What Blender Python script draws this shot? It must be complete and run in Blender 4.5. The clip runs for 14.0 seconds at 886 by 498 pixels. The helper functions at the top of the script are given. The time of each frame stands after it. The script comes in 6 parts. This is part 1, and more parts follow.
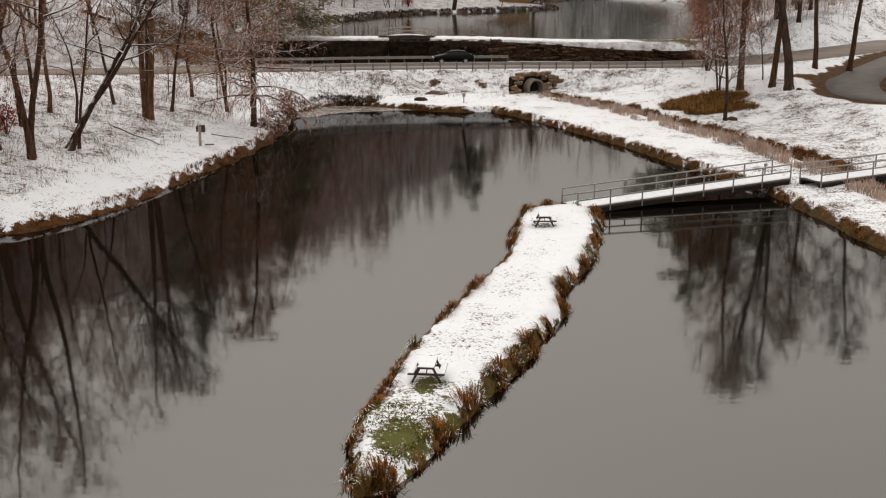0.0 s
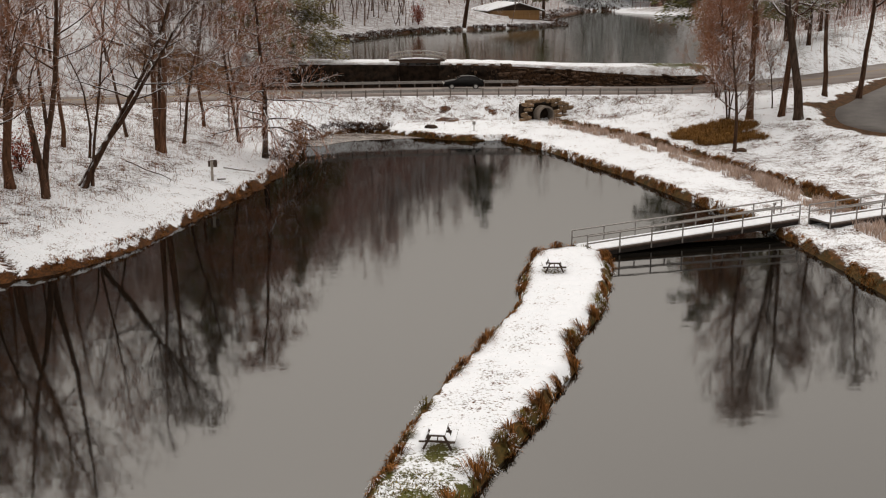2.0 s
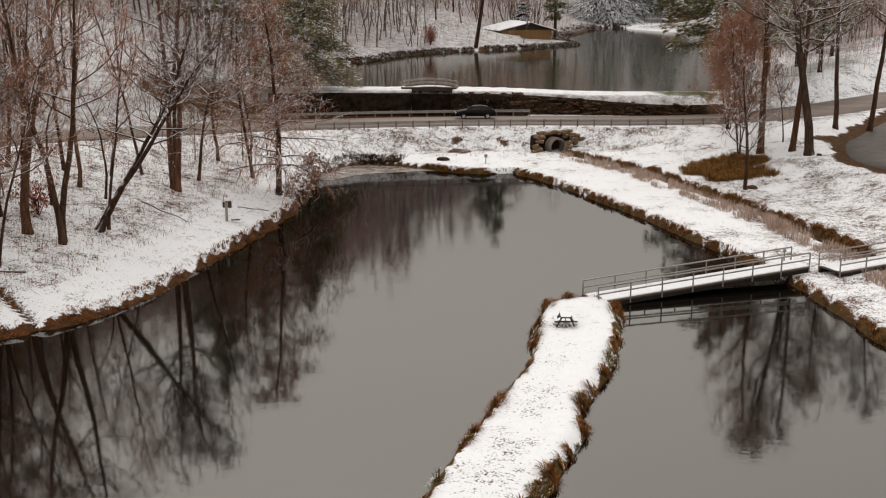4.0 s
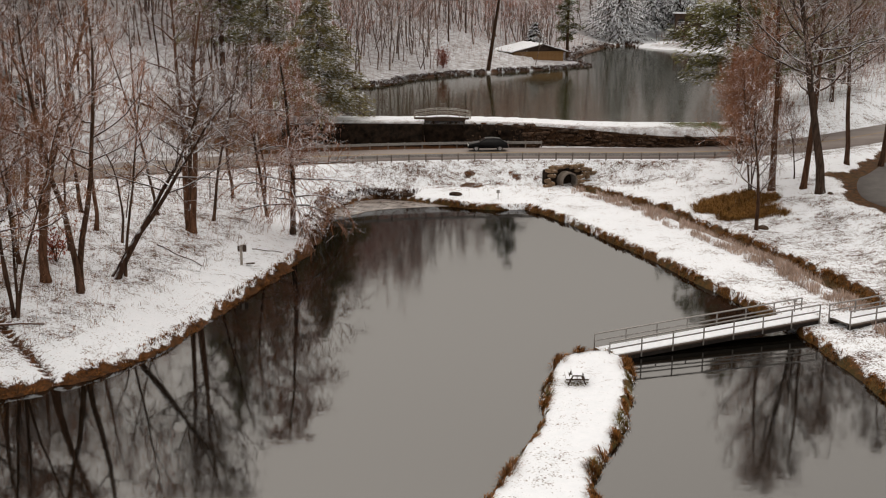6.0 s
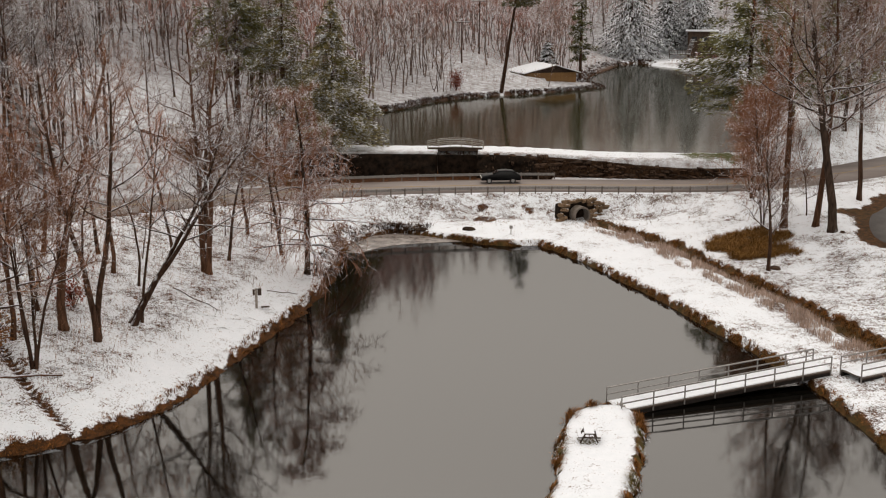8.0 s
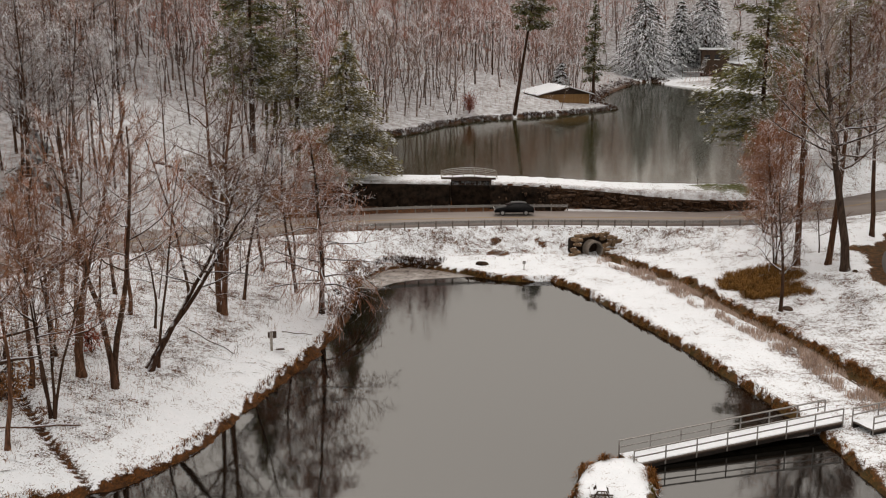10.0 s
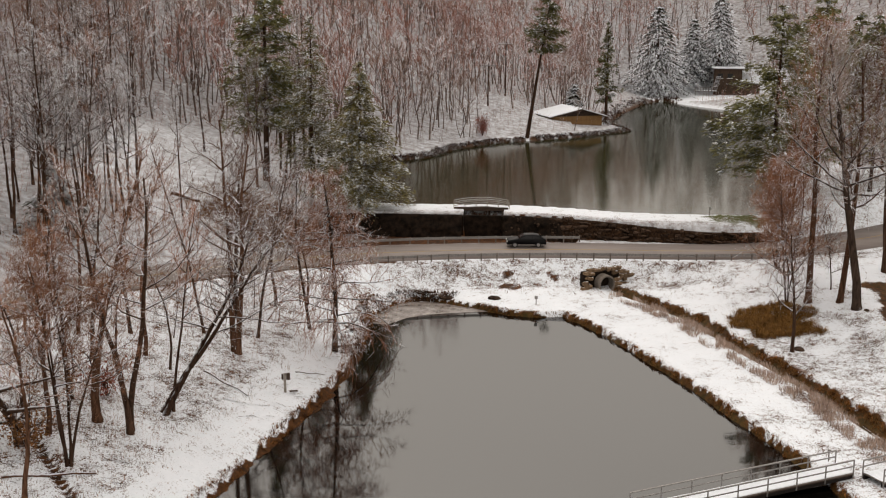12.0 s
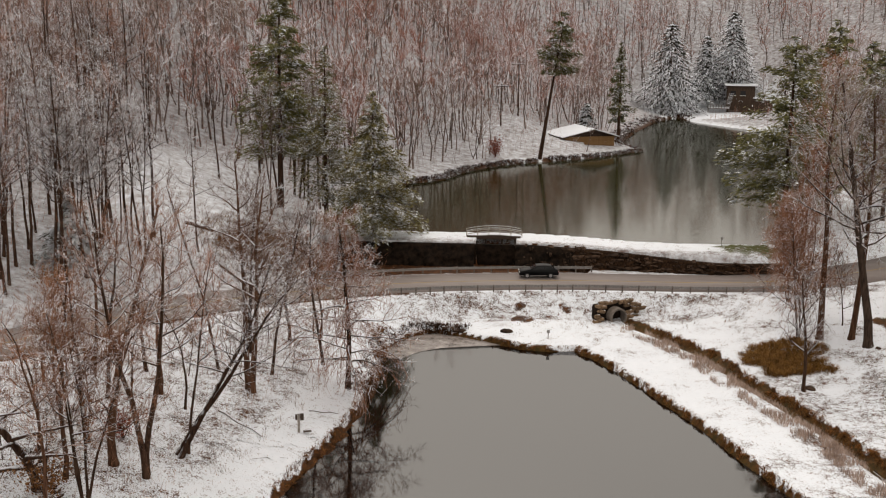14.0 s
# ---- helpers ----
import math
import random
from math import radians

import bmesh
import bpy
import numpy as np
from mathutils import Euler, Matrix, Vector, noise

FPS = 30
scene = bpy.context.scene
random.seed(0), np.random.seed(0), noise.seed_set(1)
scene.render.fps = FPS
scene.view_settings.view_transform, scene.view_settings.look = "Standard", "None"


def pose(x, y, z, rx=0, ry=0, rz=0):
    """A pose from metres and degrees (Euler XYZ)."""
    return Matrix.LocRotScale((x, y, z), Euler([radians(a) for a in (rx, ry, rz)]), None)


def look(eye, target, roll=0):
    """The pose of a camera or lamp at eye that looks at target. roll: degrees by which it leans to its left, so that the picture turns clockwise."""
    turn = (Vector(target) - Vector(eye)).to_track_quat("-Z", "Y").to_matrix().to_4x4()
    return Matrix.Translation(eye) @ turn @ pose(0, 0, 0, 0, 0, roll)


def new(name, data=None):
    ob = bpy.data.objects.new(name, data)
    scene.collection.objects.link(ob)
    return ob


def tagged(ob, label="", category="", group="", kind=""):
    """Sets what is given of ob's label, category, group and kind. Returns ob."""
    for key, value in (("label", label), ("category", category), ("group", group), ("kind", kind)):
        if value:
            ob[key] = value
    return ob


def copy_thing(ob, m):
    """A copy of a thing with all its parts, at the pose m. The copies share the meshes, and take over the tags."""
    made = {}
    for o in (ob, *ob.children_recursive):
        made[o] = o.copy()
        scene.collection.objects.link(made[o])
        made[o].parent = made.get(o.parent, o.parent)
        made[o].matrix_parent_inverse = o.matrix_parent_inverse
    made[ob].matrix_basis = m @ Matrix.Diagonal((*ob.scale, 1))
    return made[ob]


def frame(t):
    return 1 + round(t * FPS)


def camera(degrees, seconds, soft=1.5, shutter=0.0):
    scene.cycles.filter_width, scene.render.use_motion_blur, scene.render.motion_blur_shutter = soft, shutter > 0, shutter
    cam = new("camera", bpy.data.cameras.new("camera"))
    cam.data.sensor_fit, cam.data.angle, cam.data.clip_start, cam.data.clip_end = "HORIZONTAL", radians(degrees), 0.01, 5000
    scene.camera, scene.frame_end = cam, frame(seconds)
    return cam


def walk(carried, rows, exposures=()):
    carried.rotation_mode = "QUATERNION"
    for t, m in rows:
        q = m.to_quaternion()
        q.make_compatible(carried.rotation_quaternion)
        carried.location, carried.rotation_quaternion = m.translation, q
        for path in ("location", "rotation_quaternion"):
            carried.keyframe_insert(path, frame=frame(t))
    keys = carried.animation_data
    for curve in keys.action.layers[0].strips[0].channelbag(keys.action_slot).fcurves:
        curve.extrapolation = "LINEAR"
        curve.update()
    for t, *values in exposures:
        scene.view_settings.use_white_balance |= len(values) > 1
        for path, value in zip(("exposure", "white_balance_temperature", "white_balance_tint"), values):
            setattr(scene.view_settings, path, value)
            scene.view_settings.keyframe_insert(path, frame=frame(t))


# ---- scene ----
cam = camera(41.3, 14.0, soft=1.15)
METRES, EYE, TILT, LEAN, TURN = 21.0, 15.46, -13.88, 0.0, 0.0
ROWS = [
    (0.0, 0.0, 0.0, 0.0, 0.0, 0.0, -0.0),
    (0.5, 0.0003, -0.005, 0.0272, 0.11, 0.06, -0.03),
    (1.0, 0.0001, -0.0108, 0.0543, 0.22, 0.12, -0.04),
    (1.5, -0.0001, -0.0174, 0.0822, 0.35, 0.19, -0.07),
    (2.0, -0.0028, -0.0234, 0.1093, 0.46, 0.27, -0.1),
    (4.5, -0.0085, -0.0702, 0.2795, 1.13, 0.61, -0.29),
    (5.0, -0.0104, -0.0803, 0.3154, 1.27, 0.69, -0.32),
    (5.5, -0.0114, -0.0905, 0.3514, 1.41, 0.78, -0.37),
    (6.0, -0.0114, -0.1003, 0.3878, 1.55, 0.85, -0.42),
    (6.5, -0.0117, -0.1088, 0.4245, 1.69, 0.93, -0.44),
    (7.0, -0.0131, -0.119, 0.4612, 1.85, 0.99, -0.49),
    (7.5, -0.0141, -0.128, 0.4979, 2.0, 1.07, -0.54),
    (8.0, -0.0154, -0.1365, 0.5349, 2.15, 1.15, -0.59),
    (10.5, -0.024, -0.1827, 0.7153, 2.88, 1.56, -0.89),
    (11.0, -0.025, -0.1918, 0.7506, 3.03, 1.65, -0.96),
    (11.5, -0.0256, -0.2014, 0.786, 3.18, 1.72, -1.03),
    (12.0, -0.0263, -0.2109, 0.8216, 3.31, 1.81, -1.1),
    (12.5, -0.027, -0.2205, 0.8582, 3.45, 1.88, -1.16),
    (13.0, -0.0285, -0.231, 0.8944, 3.6, 1.96, -1.21),
    (13.5, -0.0292, -0.2426, 0.9303, 3.74, 2.01, -1.29),
    (14.0, -0.0307, -0.2531, 0.9664, 3.89, 2.07, -1.35),
]
walk(cam, [(t, pose(0, 0, EYE, TILT, LEAN, TURN) @ pose(METRES * x, METRES * y, METRES * z, 90 + pitch, roll, yaw)) for t, x, y, z, yaw, pitch, roll in ROWS],
     [(0.0, -0.02, 6950.0, 12.0)])

# ---- light: an overcast winter day ----
SUN_TURN, SUN_HIGH = -8.0, 50.0
world = bpy.data.worlds.new("overcast_sky")
scene.world = world
world.use_nodes = True
wn, wl = world.node_tree.nodes, world.node_tree.links
sky = wn.new("ShaderNodeTexSky")
sky.sky_type, sky.sun_disc = "NISHITA", False
sky.sun_elevation, sky.sun_rotation = radians(SUN_HIGH), radians(SUN_TURN)
sky.air_density, sky.dust_density, sky.ozone_density = 1.0, 4.0, 1.0
grey = wn.new("ShaderNodeHueSaturation")
grey.inputs["Saturation"].default_value = 0.10
wl.new(sky.outputs[0], grey.inputs["Color"])
warm = wn.new("ShaderNodeMix")
warm.data_type, warm.blend_type = "RGBA", "MULTIPLY"
warm.inputs[0].default_value, warm.inputs[7].default_value = 1.0, (1.04, 1.0, 0.945, 1)
wl.new(grey.outputs[0], warm.inputs[6])
veil = wn.new("ShaderNodeMix")                        # a thick even cloud cover over the clear sky
veil.data_type = "RGBA"
veil.inputs[0].default_value, veil.inputs[7].default_value = 0.74, (7.3, 7.1, 6.8, 1)
wl.new(warm.outputs[2], veil.inputs[6])
wl.new(veil.outputs[2], wn["Background"].inputs["Color"])
wn["Background"].inputs["Strength"].default_value = 0.15
lamp = bpy.data.lights.new("sun", "SUN")
lamp.energy, lamp.angle, lamp.color = 0.6, radians(35), (1.0, 0.97, 0.93)
sun = new("sun", lamp)
sun.matrix_world = look((0, 0, 0), (-math.sin(radians(SUN_TURN)) * math.cos(radians(SUN_HIGH)),
                                    -math.cos(radians(SUN_TURN)) * math.cos(radians(SUN_HIGH)), -math.sin(radians(SUN_HIGH))))
sun.location = (0, -20, 80)


# ---- materials ----
def material(name):
    m = bpy.data.materials.new(name)
    m.use_nodes = True
    return m, m.node_tree.nodes, m.node_tree.links, m.node_tree.nodes["Principled BSDF"]


def noise_node(nodes, links, scale, detail=4.0, rough=0.55, space="Object", stretch=None):
    co = nodes.new("ShaderNodeTexCoord")
    tex = nodes.new("ShaderNodeTexNoise")
    tex.inputs["Scale"].default_value, tex.inputs["Detail"].default_value, tex.inputs["Roughness"].default_value = scale, detail, rough
    if stretch:
        mp = nodes.new("ShaderNodeMapping")
        mp.inputs["Scale"].default_value = stretch
        links.new(co.outputs[space], mp.inputs[0])
        links.new(mp.outputs[0], tex.inputs["Vector"])
    else:
        links.new(co.outputs[space], tex.inputs["Vector"])
    return tex.outputs["Fac"]


def ramp(nodes, links, fac, lo, hi, a=(0, 0, 0, 1), b=(1, 1, 1, 1)):
    r = nodes.new("ShaderNodeValToRGB")
    r.color_ramp.elements[0].position, r.color_ramp.elements[1].position = lo, hi
    r.color_ramp.elements[0].color, r.color_ramp.elements[1].color = a, b
    links.new(fac, r.inputs[0])
    return r.outputs[0]


def mixed(nodes, links, fac, a, b):
    m = nodes.new("ShaderNodeMix")
    m.data_type = "RGBA"
    for value, sock in ((fac, m.inputs[0]), (a, m.inputs[6]), (b, m.inputs[7])):
        if hasattr(value, "is_linked"):
            links.new(value, sock)
        else:
            sock.default_value = value
    return m.outputs[2]


def sums(nodes, links, op, a, b, clamp=False):
    m = nodes.new("ShaderNodeMath")
    m.operation, m.use_clamp = op, clamp
    for value, sock in ((a, m.inputs[0]), (b, m.inputs[1])):
        if hasattr(value, "is_linked"):
            links.new(value, sock)
        else:
            sock.default_value = value
    return m.outputs[0]


def relief(nodes, links, bsdf, height, strength, distance):
    b = nodes.new("ShaderNodeBump")
    b.inputs["Strength"].default_value, b.inputs["Distance"].default_value = strength, distance
    links.new(height, b.inputs["Height"])
    links.new(b.outputs[0], bsdf.inputs["Normal"])


SNOW = (0.79, 0.825, 0.885, 1)


def plain(name, c1, c2, scale=3.0, rough=0.7, bump=0.3, dist=0.01, metal=0.0, stretch=None, vary=0.0):
    """Two tones of one surface, with grain at two scales."""
    m, n, l, b = material(name)
    big, fine = noise_node(n, l, scale, 5, 0.6, stretch=stretch), noise_node(n, l, scale * 7, 4, 0.6, stretch=stretch)
    f = sums(n, l, "ADD", sums(n, l, "MULTIPLY", big, 0.65), sums(n, l, "MULTIPLY", fine, 0.35))
    col = mixed(n, l, ramp(n, l, f, 0.36, 0.64), (*c1, 1), (*c2, 1))
    if vary:
        oi = n.new("ShaderNodeObjectInfo")
        hs = n.new("ShaderNodeHueSaturation")
        l.new(sums(n, l, "ADD", sums(n, l, "MULTIPLY", oi.outputs["Random"], vary), 1 - vary / 2), hs.inputs["Value"])
        l.new(col, hs.inputs["Color"])
        col = hs.outputs[0]
    l.new(col, b.inputs["Base Color"])
    b.inputs["Roughness"].default_value, b.inputs["Metallic"].default_value = rough, metal
    b.inputs["Specular IOR Level"].default_value = 0.5 if rough < 0.5 else 0.15
    relief(n, l, b, f, bump, dist)
    return m


def snowed(name, c1, c2, scale=3.0, low=0.35, high=0.75, rough=0.85, red=None, vary=0.25, island=False, patch=1.5, stretch=None):
    """A surface that carries snow on what faces up. red: a second hue that some of the objects take."""
    m, n, l, b = material(name)
    f = noise_node(n, l, scale, 4, 0.6, stretch=stretch)
    col = mixed(n, l, ramp(n, l, f, 0.35, 0.65), (*c1, 1), (*c2, 1))
    if red:
        if island:
            who = ramp(n, l, noise_node(n, l, 0.035, 2, 0.5), 0.40, 0.54)
        else:
            who = ramp(n, l, n.new("ShaderNodeObjectInfo").outputs["Random"], 0.45, 0.85)
        col = mixed(n, l, who, col, (*red, 1))
    if vary:
        rnd = n.new("ShaderNodeNewGeometry").outputs["Random Per Island"] if island else n.new("ShaderNodeObjectInfo").outputs["Random"]
        hs = n.new("ShaderNodeHueSaturation")
        l.new(sums(n, l, "ADD", sums(n, l, "MULTIPLY", rnd, vary * 2), 1 - vary), hs.inputs["Value"])
        l.new(col, hs.inputs["Color"])
        col = hs.outputs[0]
    geo = n.new("ShaderNodeNewGeometry")
    sep = n.new("ShaderNodeSeparateXYZ")
    l.new(geo.outputs["Normal"], sep.inputs[0])
    up = sums(n, l, "ADD", sep.outputs[2], sums(n, l, "MULTIPLY", sums(n, l, "SUBTRACT", noise_node(n, l, patch, 3, 0.6), 0.5), 1.3))
    l.new(mixed(n, l, ramp(n, l, up, low, high), col, SNOW), b.inputs["Base Color"])
    b.inputs["Roughness"].default_value = rough
    b.inputs["Specular IOR Level"].default_value = 0.06
    relief(n, l, b, f, 0.4, 0.02)
    return m


def ground_material():
    m, n, l, b = material("snowy_ground")
    bare, green = n.new("ShaderNodeAttribute"), n.new("ShaderNodeAttribute")
    bare.attribute_name, green.attribute_name = "bare", "green"
    big, mid, fine = noise_node(n, l, 0.35, 4, 0.6), noise_node(n, l, 1.8, 5, 0.65), noise_node(n, l, 8.0, 4, 0.7)
    blades = noise_node(n, l, 9.0, 3, 0.6, stretch=(1.0, 0.45, 1.0))
    f = sums(n, l, "ADD", sums(n, l, "MULTIPLY", mid, 0.35), sums(n, l, "MULTIPLY", fine, 0.65))
    f = sums(n, l, "ADD", f, sums(n, l, "MULTIPLY", sums(n, l, "SUBTRACT", big, 0.5), 0.35))
    woods = n.new("ShaderNodeAttribute")
    woods.attribute_name = "woods"
    dust = noise_node(n, l, 0.9, 8, 0.68)
    # the barer a place, the more of the grass and litter shows through the snow
    through_snow = ramp(n, l, sums(n, l, "ADD", f, sums(n, l, "SUBTRACT", bare.outputs["Fac"], 0.5)), 0.50, 0.58)
    # under the trees thin snow and leaves blend more softly
    thin_snow = ramp(n, l, sums(n, l, "ADD", dust, sums(n, l, "SUBTRACT", bare.outputs["Fac"], 0.5)), 0.30, 0.82)
    blend = n.new("ShaderNodeMix")
    l.new(woods.outputs["Fac"], blend.inputs[0])
    l.new(through_snow, blend.inputs[2])
    l.new(thin_snow, blend.inputs[3])
    through_snow = blend.outputs[0]
    litter = mixed(n, l, ramp(n, l, mid, 0.38, 0.62), (0.028, 0.010, 0.004, 1), (0.155, 0.056, 0.016, 1))
    turf = mixed(n, l, ramp(n, l, blades, 0.35, 0.65), (0.070, 0.088, 0.016, 1), (0.20, 0.215, 0.052, 1))
    soil = mixed(n, l, sums(n, l, "MULTIPLY", green.outputs["Fac"], ramp(n, l, big, 0.25, 0.5)), litter, turf)
    soil = mixed(n, l, ramp(n, l, blades, 0.3, 0.75), soil, (0.030, 0.016, 0.008, 1))
    white = mixed(n, l, ramp(n, l, mid, 0.3, 0.7), (0.77, 0.81, 0.865, 1), (0.85, 0.88, 0.935, 1))
    l.new(mixed(n, l, through_snow, white, soil), b.inputs["Base Color"])
    b.inputs["Roughness"].default_value = 0.75
    b.inputs["Specular IOR Level"].default_value = 0.08
    relief(n, l, b, f, 0.6, 0.08)
    return m


def water_material(name, body, gain, rough=0.045, ripple=0.14, most=1.0):
    """Dark still water: a mirror whose strength grows towards grazing views."""
    m, n, l, b = material(name)
    b.inputs["Base Color"].default_value = (*body, 1)
    b.inputs["Roughness"].default_value = 0.9
    b.inputs["Specular IOR Level"].default_value = 0.0
    gloss = n.new("ShaderNodeBsdfGlossy")
    gloss.inputs["Roughness"].default_value = rough
    fres = n.new("ShaderNodeFresnel")
    fres.inputs["IOR"].default_value = gain
    mix = n.new("ShaderNodeMixShader")
    calm = n.new("ShaderNodeMath")                    # small waves keep the mirror from growing full at grazing views
    calm.operation = "SMOOTH_MIN"
    calm.inputs[1].default_value, calm.inputs[2].default_value = most, 0.10
    l.new(fres.outputs[0], calm.inputs[0])
    l.new(calm.outputs[0], mix.inputs[0])
    l.new(b.outputs[0], mix.inputs[1])
    l.new(gloss.outputs[0], mix.inputs[2])
    l.new(mix.outputs[0], n["Material Output"].inputs["Surface"])
    wave = noise_node(n, l, 1.2, 3, 0.5, stretch=(0.6, 1.0, 1.0))
    bp = n.new("ShaderNodeBump")
    bp.inputs["Strength"].default_value, bp.inputs["Distance"].default_value = ripple, 0.02
    l.new(wave, bp.inputs["Height"])
    l.new(bp.outputs[0], gloss.inputs["Normal"])
    return m


M_GROUND = ground_material()
M_WATER = water_material("pond_water", (0.003, 0.0026, 0.0018), 2.42, most=0.288)
M_WATER_UP = water_material("upper_pond_water", (0.026, 0.026, 0.008), 1.50, 0.09, 0.3)
M_STREAM = water_material("stream_water", (0.02, 0.015, 0.01), 1.4)
M_BANK_REFLECTION = plain("bank_reflection_grey", (0.070, 0.050, 0.040), (0.34, 0.30, 0.28), 0.9, 0.25, 0.15, 0.01)
M_ASPHALT = plain("wet_asphalt", (0.16, 0.13, 0.12), (0.24, 0.205, 0.19), 0.5, 0.55, 0.25, 0.01, stretch=(0.15, 1, 1))
M_DRIVE = plain("dark_asphalt", (0.075, 0.068, 0.066), (0.12, 0.11, 0.105), 0.7, 0.6, 0.25, 0.01)
M_LINE = plain("worn_yellow_line", (0.36, 0.25, 0.10), (0.30, 0.24, 0.17), 1.5, 0.7)
M_BARK = snowed("bark", (0.026, 0.014, 0.009), (0.085, 0.047, 0.031), 5.0, 0.38, 0.80, stretch=(1, 1, 0.2))
M_BARK_WARM = snowed("warm_bark", (0.045, 0.022, 0.013), (0.135, 0.068, 0.041), 5.0, 0.45, 0.9, stretch=(1, 1, 0.2))
M_BARK_SNOW = snowed("snow_lined_bark", (0.024, 0.016, 0.012), (0.070, 0.046, 0.034), 5.0, 0.42, 0.85, stretch=(1, 1, 0.2))
M_TWIG = snowed("twigs", (0.085, 0.043, 0.027), (0.20, 0.110, 0.072), 2.0, 0.50, 1.45, red=(0.29, 0.120, 0.062), patch=0.8)
M_TWIG_PALE = snowed("snow_lined_twigs", (0.18, 0.122, 0.095), (0.33, 0.240, 0.195), 2.0, 0.0, 1.3, patch=0.8)
M_TWIG_RED = snowed("red_twigs", (0.20, 0.088, 0.046), (0.36, 0.175, 0.102), 2.0, 0.85, 1.8, patch=0.8)
M_WOODS = snowed("far_woods", (0.22, 0.145, 0.114), (0.42, 0.295, 0.240), 0.6, -0.25, 1.25, red=(0.40, 0.190, 0.140), island=True, patch=0.5)
M_WOODS_BARK = snowed("far_trunks", (0.065, 0.045, 0.037), (0.24, 0.175, 0.148), 2.0, 0.5, 0.95, island=True, patch=0.5)
M_NEEDLE = snowed("pine_needles", (0.095, 0.082, 0.032), (0.24, 0.20, 0.085), 2.0, 0.88, 1.9, patch=0.9)
M_NEEDLE_SHADE = snowed("shade_dark_needles", (0.020, 0.022, 0.014), (0.050, 0.052, 0.032), 2.0, 1.2, 2.2, patch=0.9)
M_NEEDLE_HALF = snowed("half_snowed_needles", (0.050, 0.048, 0.030), (0.130, 0.120, 0.075), 2.0, 0.35, 1.5, patch=0.9)
M_PINE = snowed("olive_pine_needles", (0.080, 0.080, 0.032), (0.22, 0.200, 0.090), 2.0, 0.95, 2.1, patch=0.9)
M_NEEDLE_SNOW = snowed("snow_laden_needles", (0.022, 0.024, 0.017), (0.060, 0.060, 0.044), 2.0, -0.15, 0.75, patch=0.6)
M_SEDGE = snowed("dead_sedge", (0.045, 0.018, 0.006), (0.27, 0.115, 0.034), 1.5, 1.2, 1.5, island=True, vary=0.6)
M_TURF = snowed("green_turf", (0.065, 0.050, 0.012), (0.22, 0.160, 0.038), 1.5, 0.85, 1.15, island=True, vary=0.6)
M_REED = snowed("dry_reeds", (0.34, 0.245, 0.195), (0.54, 0.42, 0.355), 1.0, 0.40, 0.92, island=True, vary=0.3)
M_BRUSH = snowed("rusty_brush", (0.115, 0.056, 0.017), (0.28, 0.145, 0.044), 1.0, 1.25, 1.7, island=True, vary=0.4)
M_DARKBRUSH = snowed("dark_brush", (0.022, 0.012, 0.008), (0.085, 0.040, 0.022), 1.0, 0.9, 1.3, island=True, vary=0.35)
M_LEAVES = snowed("brown_leaves", (0.16, 0.07, 0.028), (0.27, 0.13, 0.05), 1.0, 0.8, 1.2, island=True, vary=0.35)
M_RED_LEAF = snowed("red_leaves", (0.20, 0.045, 0.028), (0.30, 0.085, 0.05), 1.0, 0.7, 1.1, island=True, vary=0.3)
M_SNOW = plain("snow", (0.77, 0.81, 0.865), (0.85, 0.88, 0.935), 2.0, 0.8, 0.4, 0.03)
M_TIMBER = plain("weathered_timber", (0.10, 0.082, 0.072), (0.21, 0.18, 0.16), 3.0, 0.8, stretch=(0.3, 1, 1), vary=0.3)
M_PALEWOOD = snowed("pale_snowy_timber", (0.22, 0.19, 0.165), (0.36, 0.32, 0.285), 4.0, 0.30, 0.85, vary=0.1)
M_DARKWOOD = plain("dark_stained_wood", (0.035, 0.024, 0.018), (0.075, 0.05, 0.038), 4.0, 0.75, stretch=(0.3, 1, 1), vary=0.2)
M_TANWOOD = plain("tan_boards", (0.17, 0.092, 0.038), (0.25, 0.145, 0.064), 3.0, 0.75, stretch=(1, 1, 0.3), vary=0.15)
M_RAIL = plain("galvanised_rail", (0.16, 0.148, 0.14), (0.30, 0.285, 0.275), 6.0, 0.5, 0.1, 0.003, metal=0.35)
M_STEEL = plain("dark_steel_beam", (0.010, 0.008, 0.007), (0.024, 0.019, 0.017), 4.0, 0.6, 0.2, 0.004)
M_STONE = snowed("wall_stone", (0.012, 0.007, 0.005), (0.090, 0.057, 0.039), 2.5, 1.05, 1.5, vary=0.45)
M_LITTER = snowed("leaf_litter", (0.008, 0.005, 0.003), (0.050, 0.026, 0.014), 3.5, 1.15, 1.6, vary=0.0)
# earth with shade put into its colour, hence near-black
M_SHADE_EARTH = snowed("shade_dark_earth", (0.005, 0.004, 0.003), (0.024, 0.015, 0.010), 1.5, 1.2, 1.6, vary=0.0)
M_BLOCK = snowed("culvert_block", (0.085, 0.056, 0.035), (0.30, 0.200, 0.125), 2.5, 0.95, 1.3, vary=0.35)
M_CONCRETE = plain("stained_concrete", (0.10, 0.080, 0.066), (0.21, 0.18, 0.155), 2.0, 0.8)
M_PAINT = plain("black_car_paint", (0.005, 0.005, 0.006), (0.008, 0.008, 0.009), 2.0, 0.50, 0.0)
M_GLASS = plain("dark_glass", (0.02, 0.021, 0.023), (0.03, 0.03, 0.032), 2.0, 0.08, 0.0)
M_TYRE = plain("tyre_rubber", (0.018, 0.018, 0.018), (0.03, 0.03, 0.03), 8.0, 0.8)
M_CHROME = plain("wheel_alloy", (0.35, 0.35, 0.36), (0.45, 0.45, 0.46), 8.0, 0.35, metal=0.8)
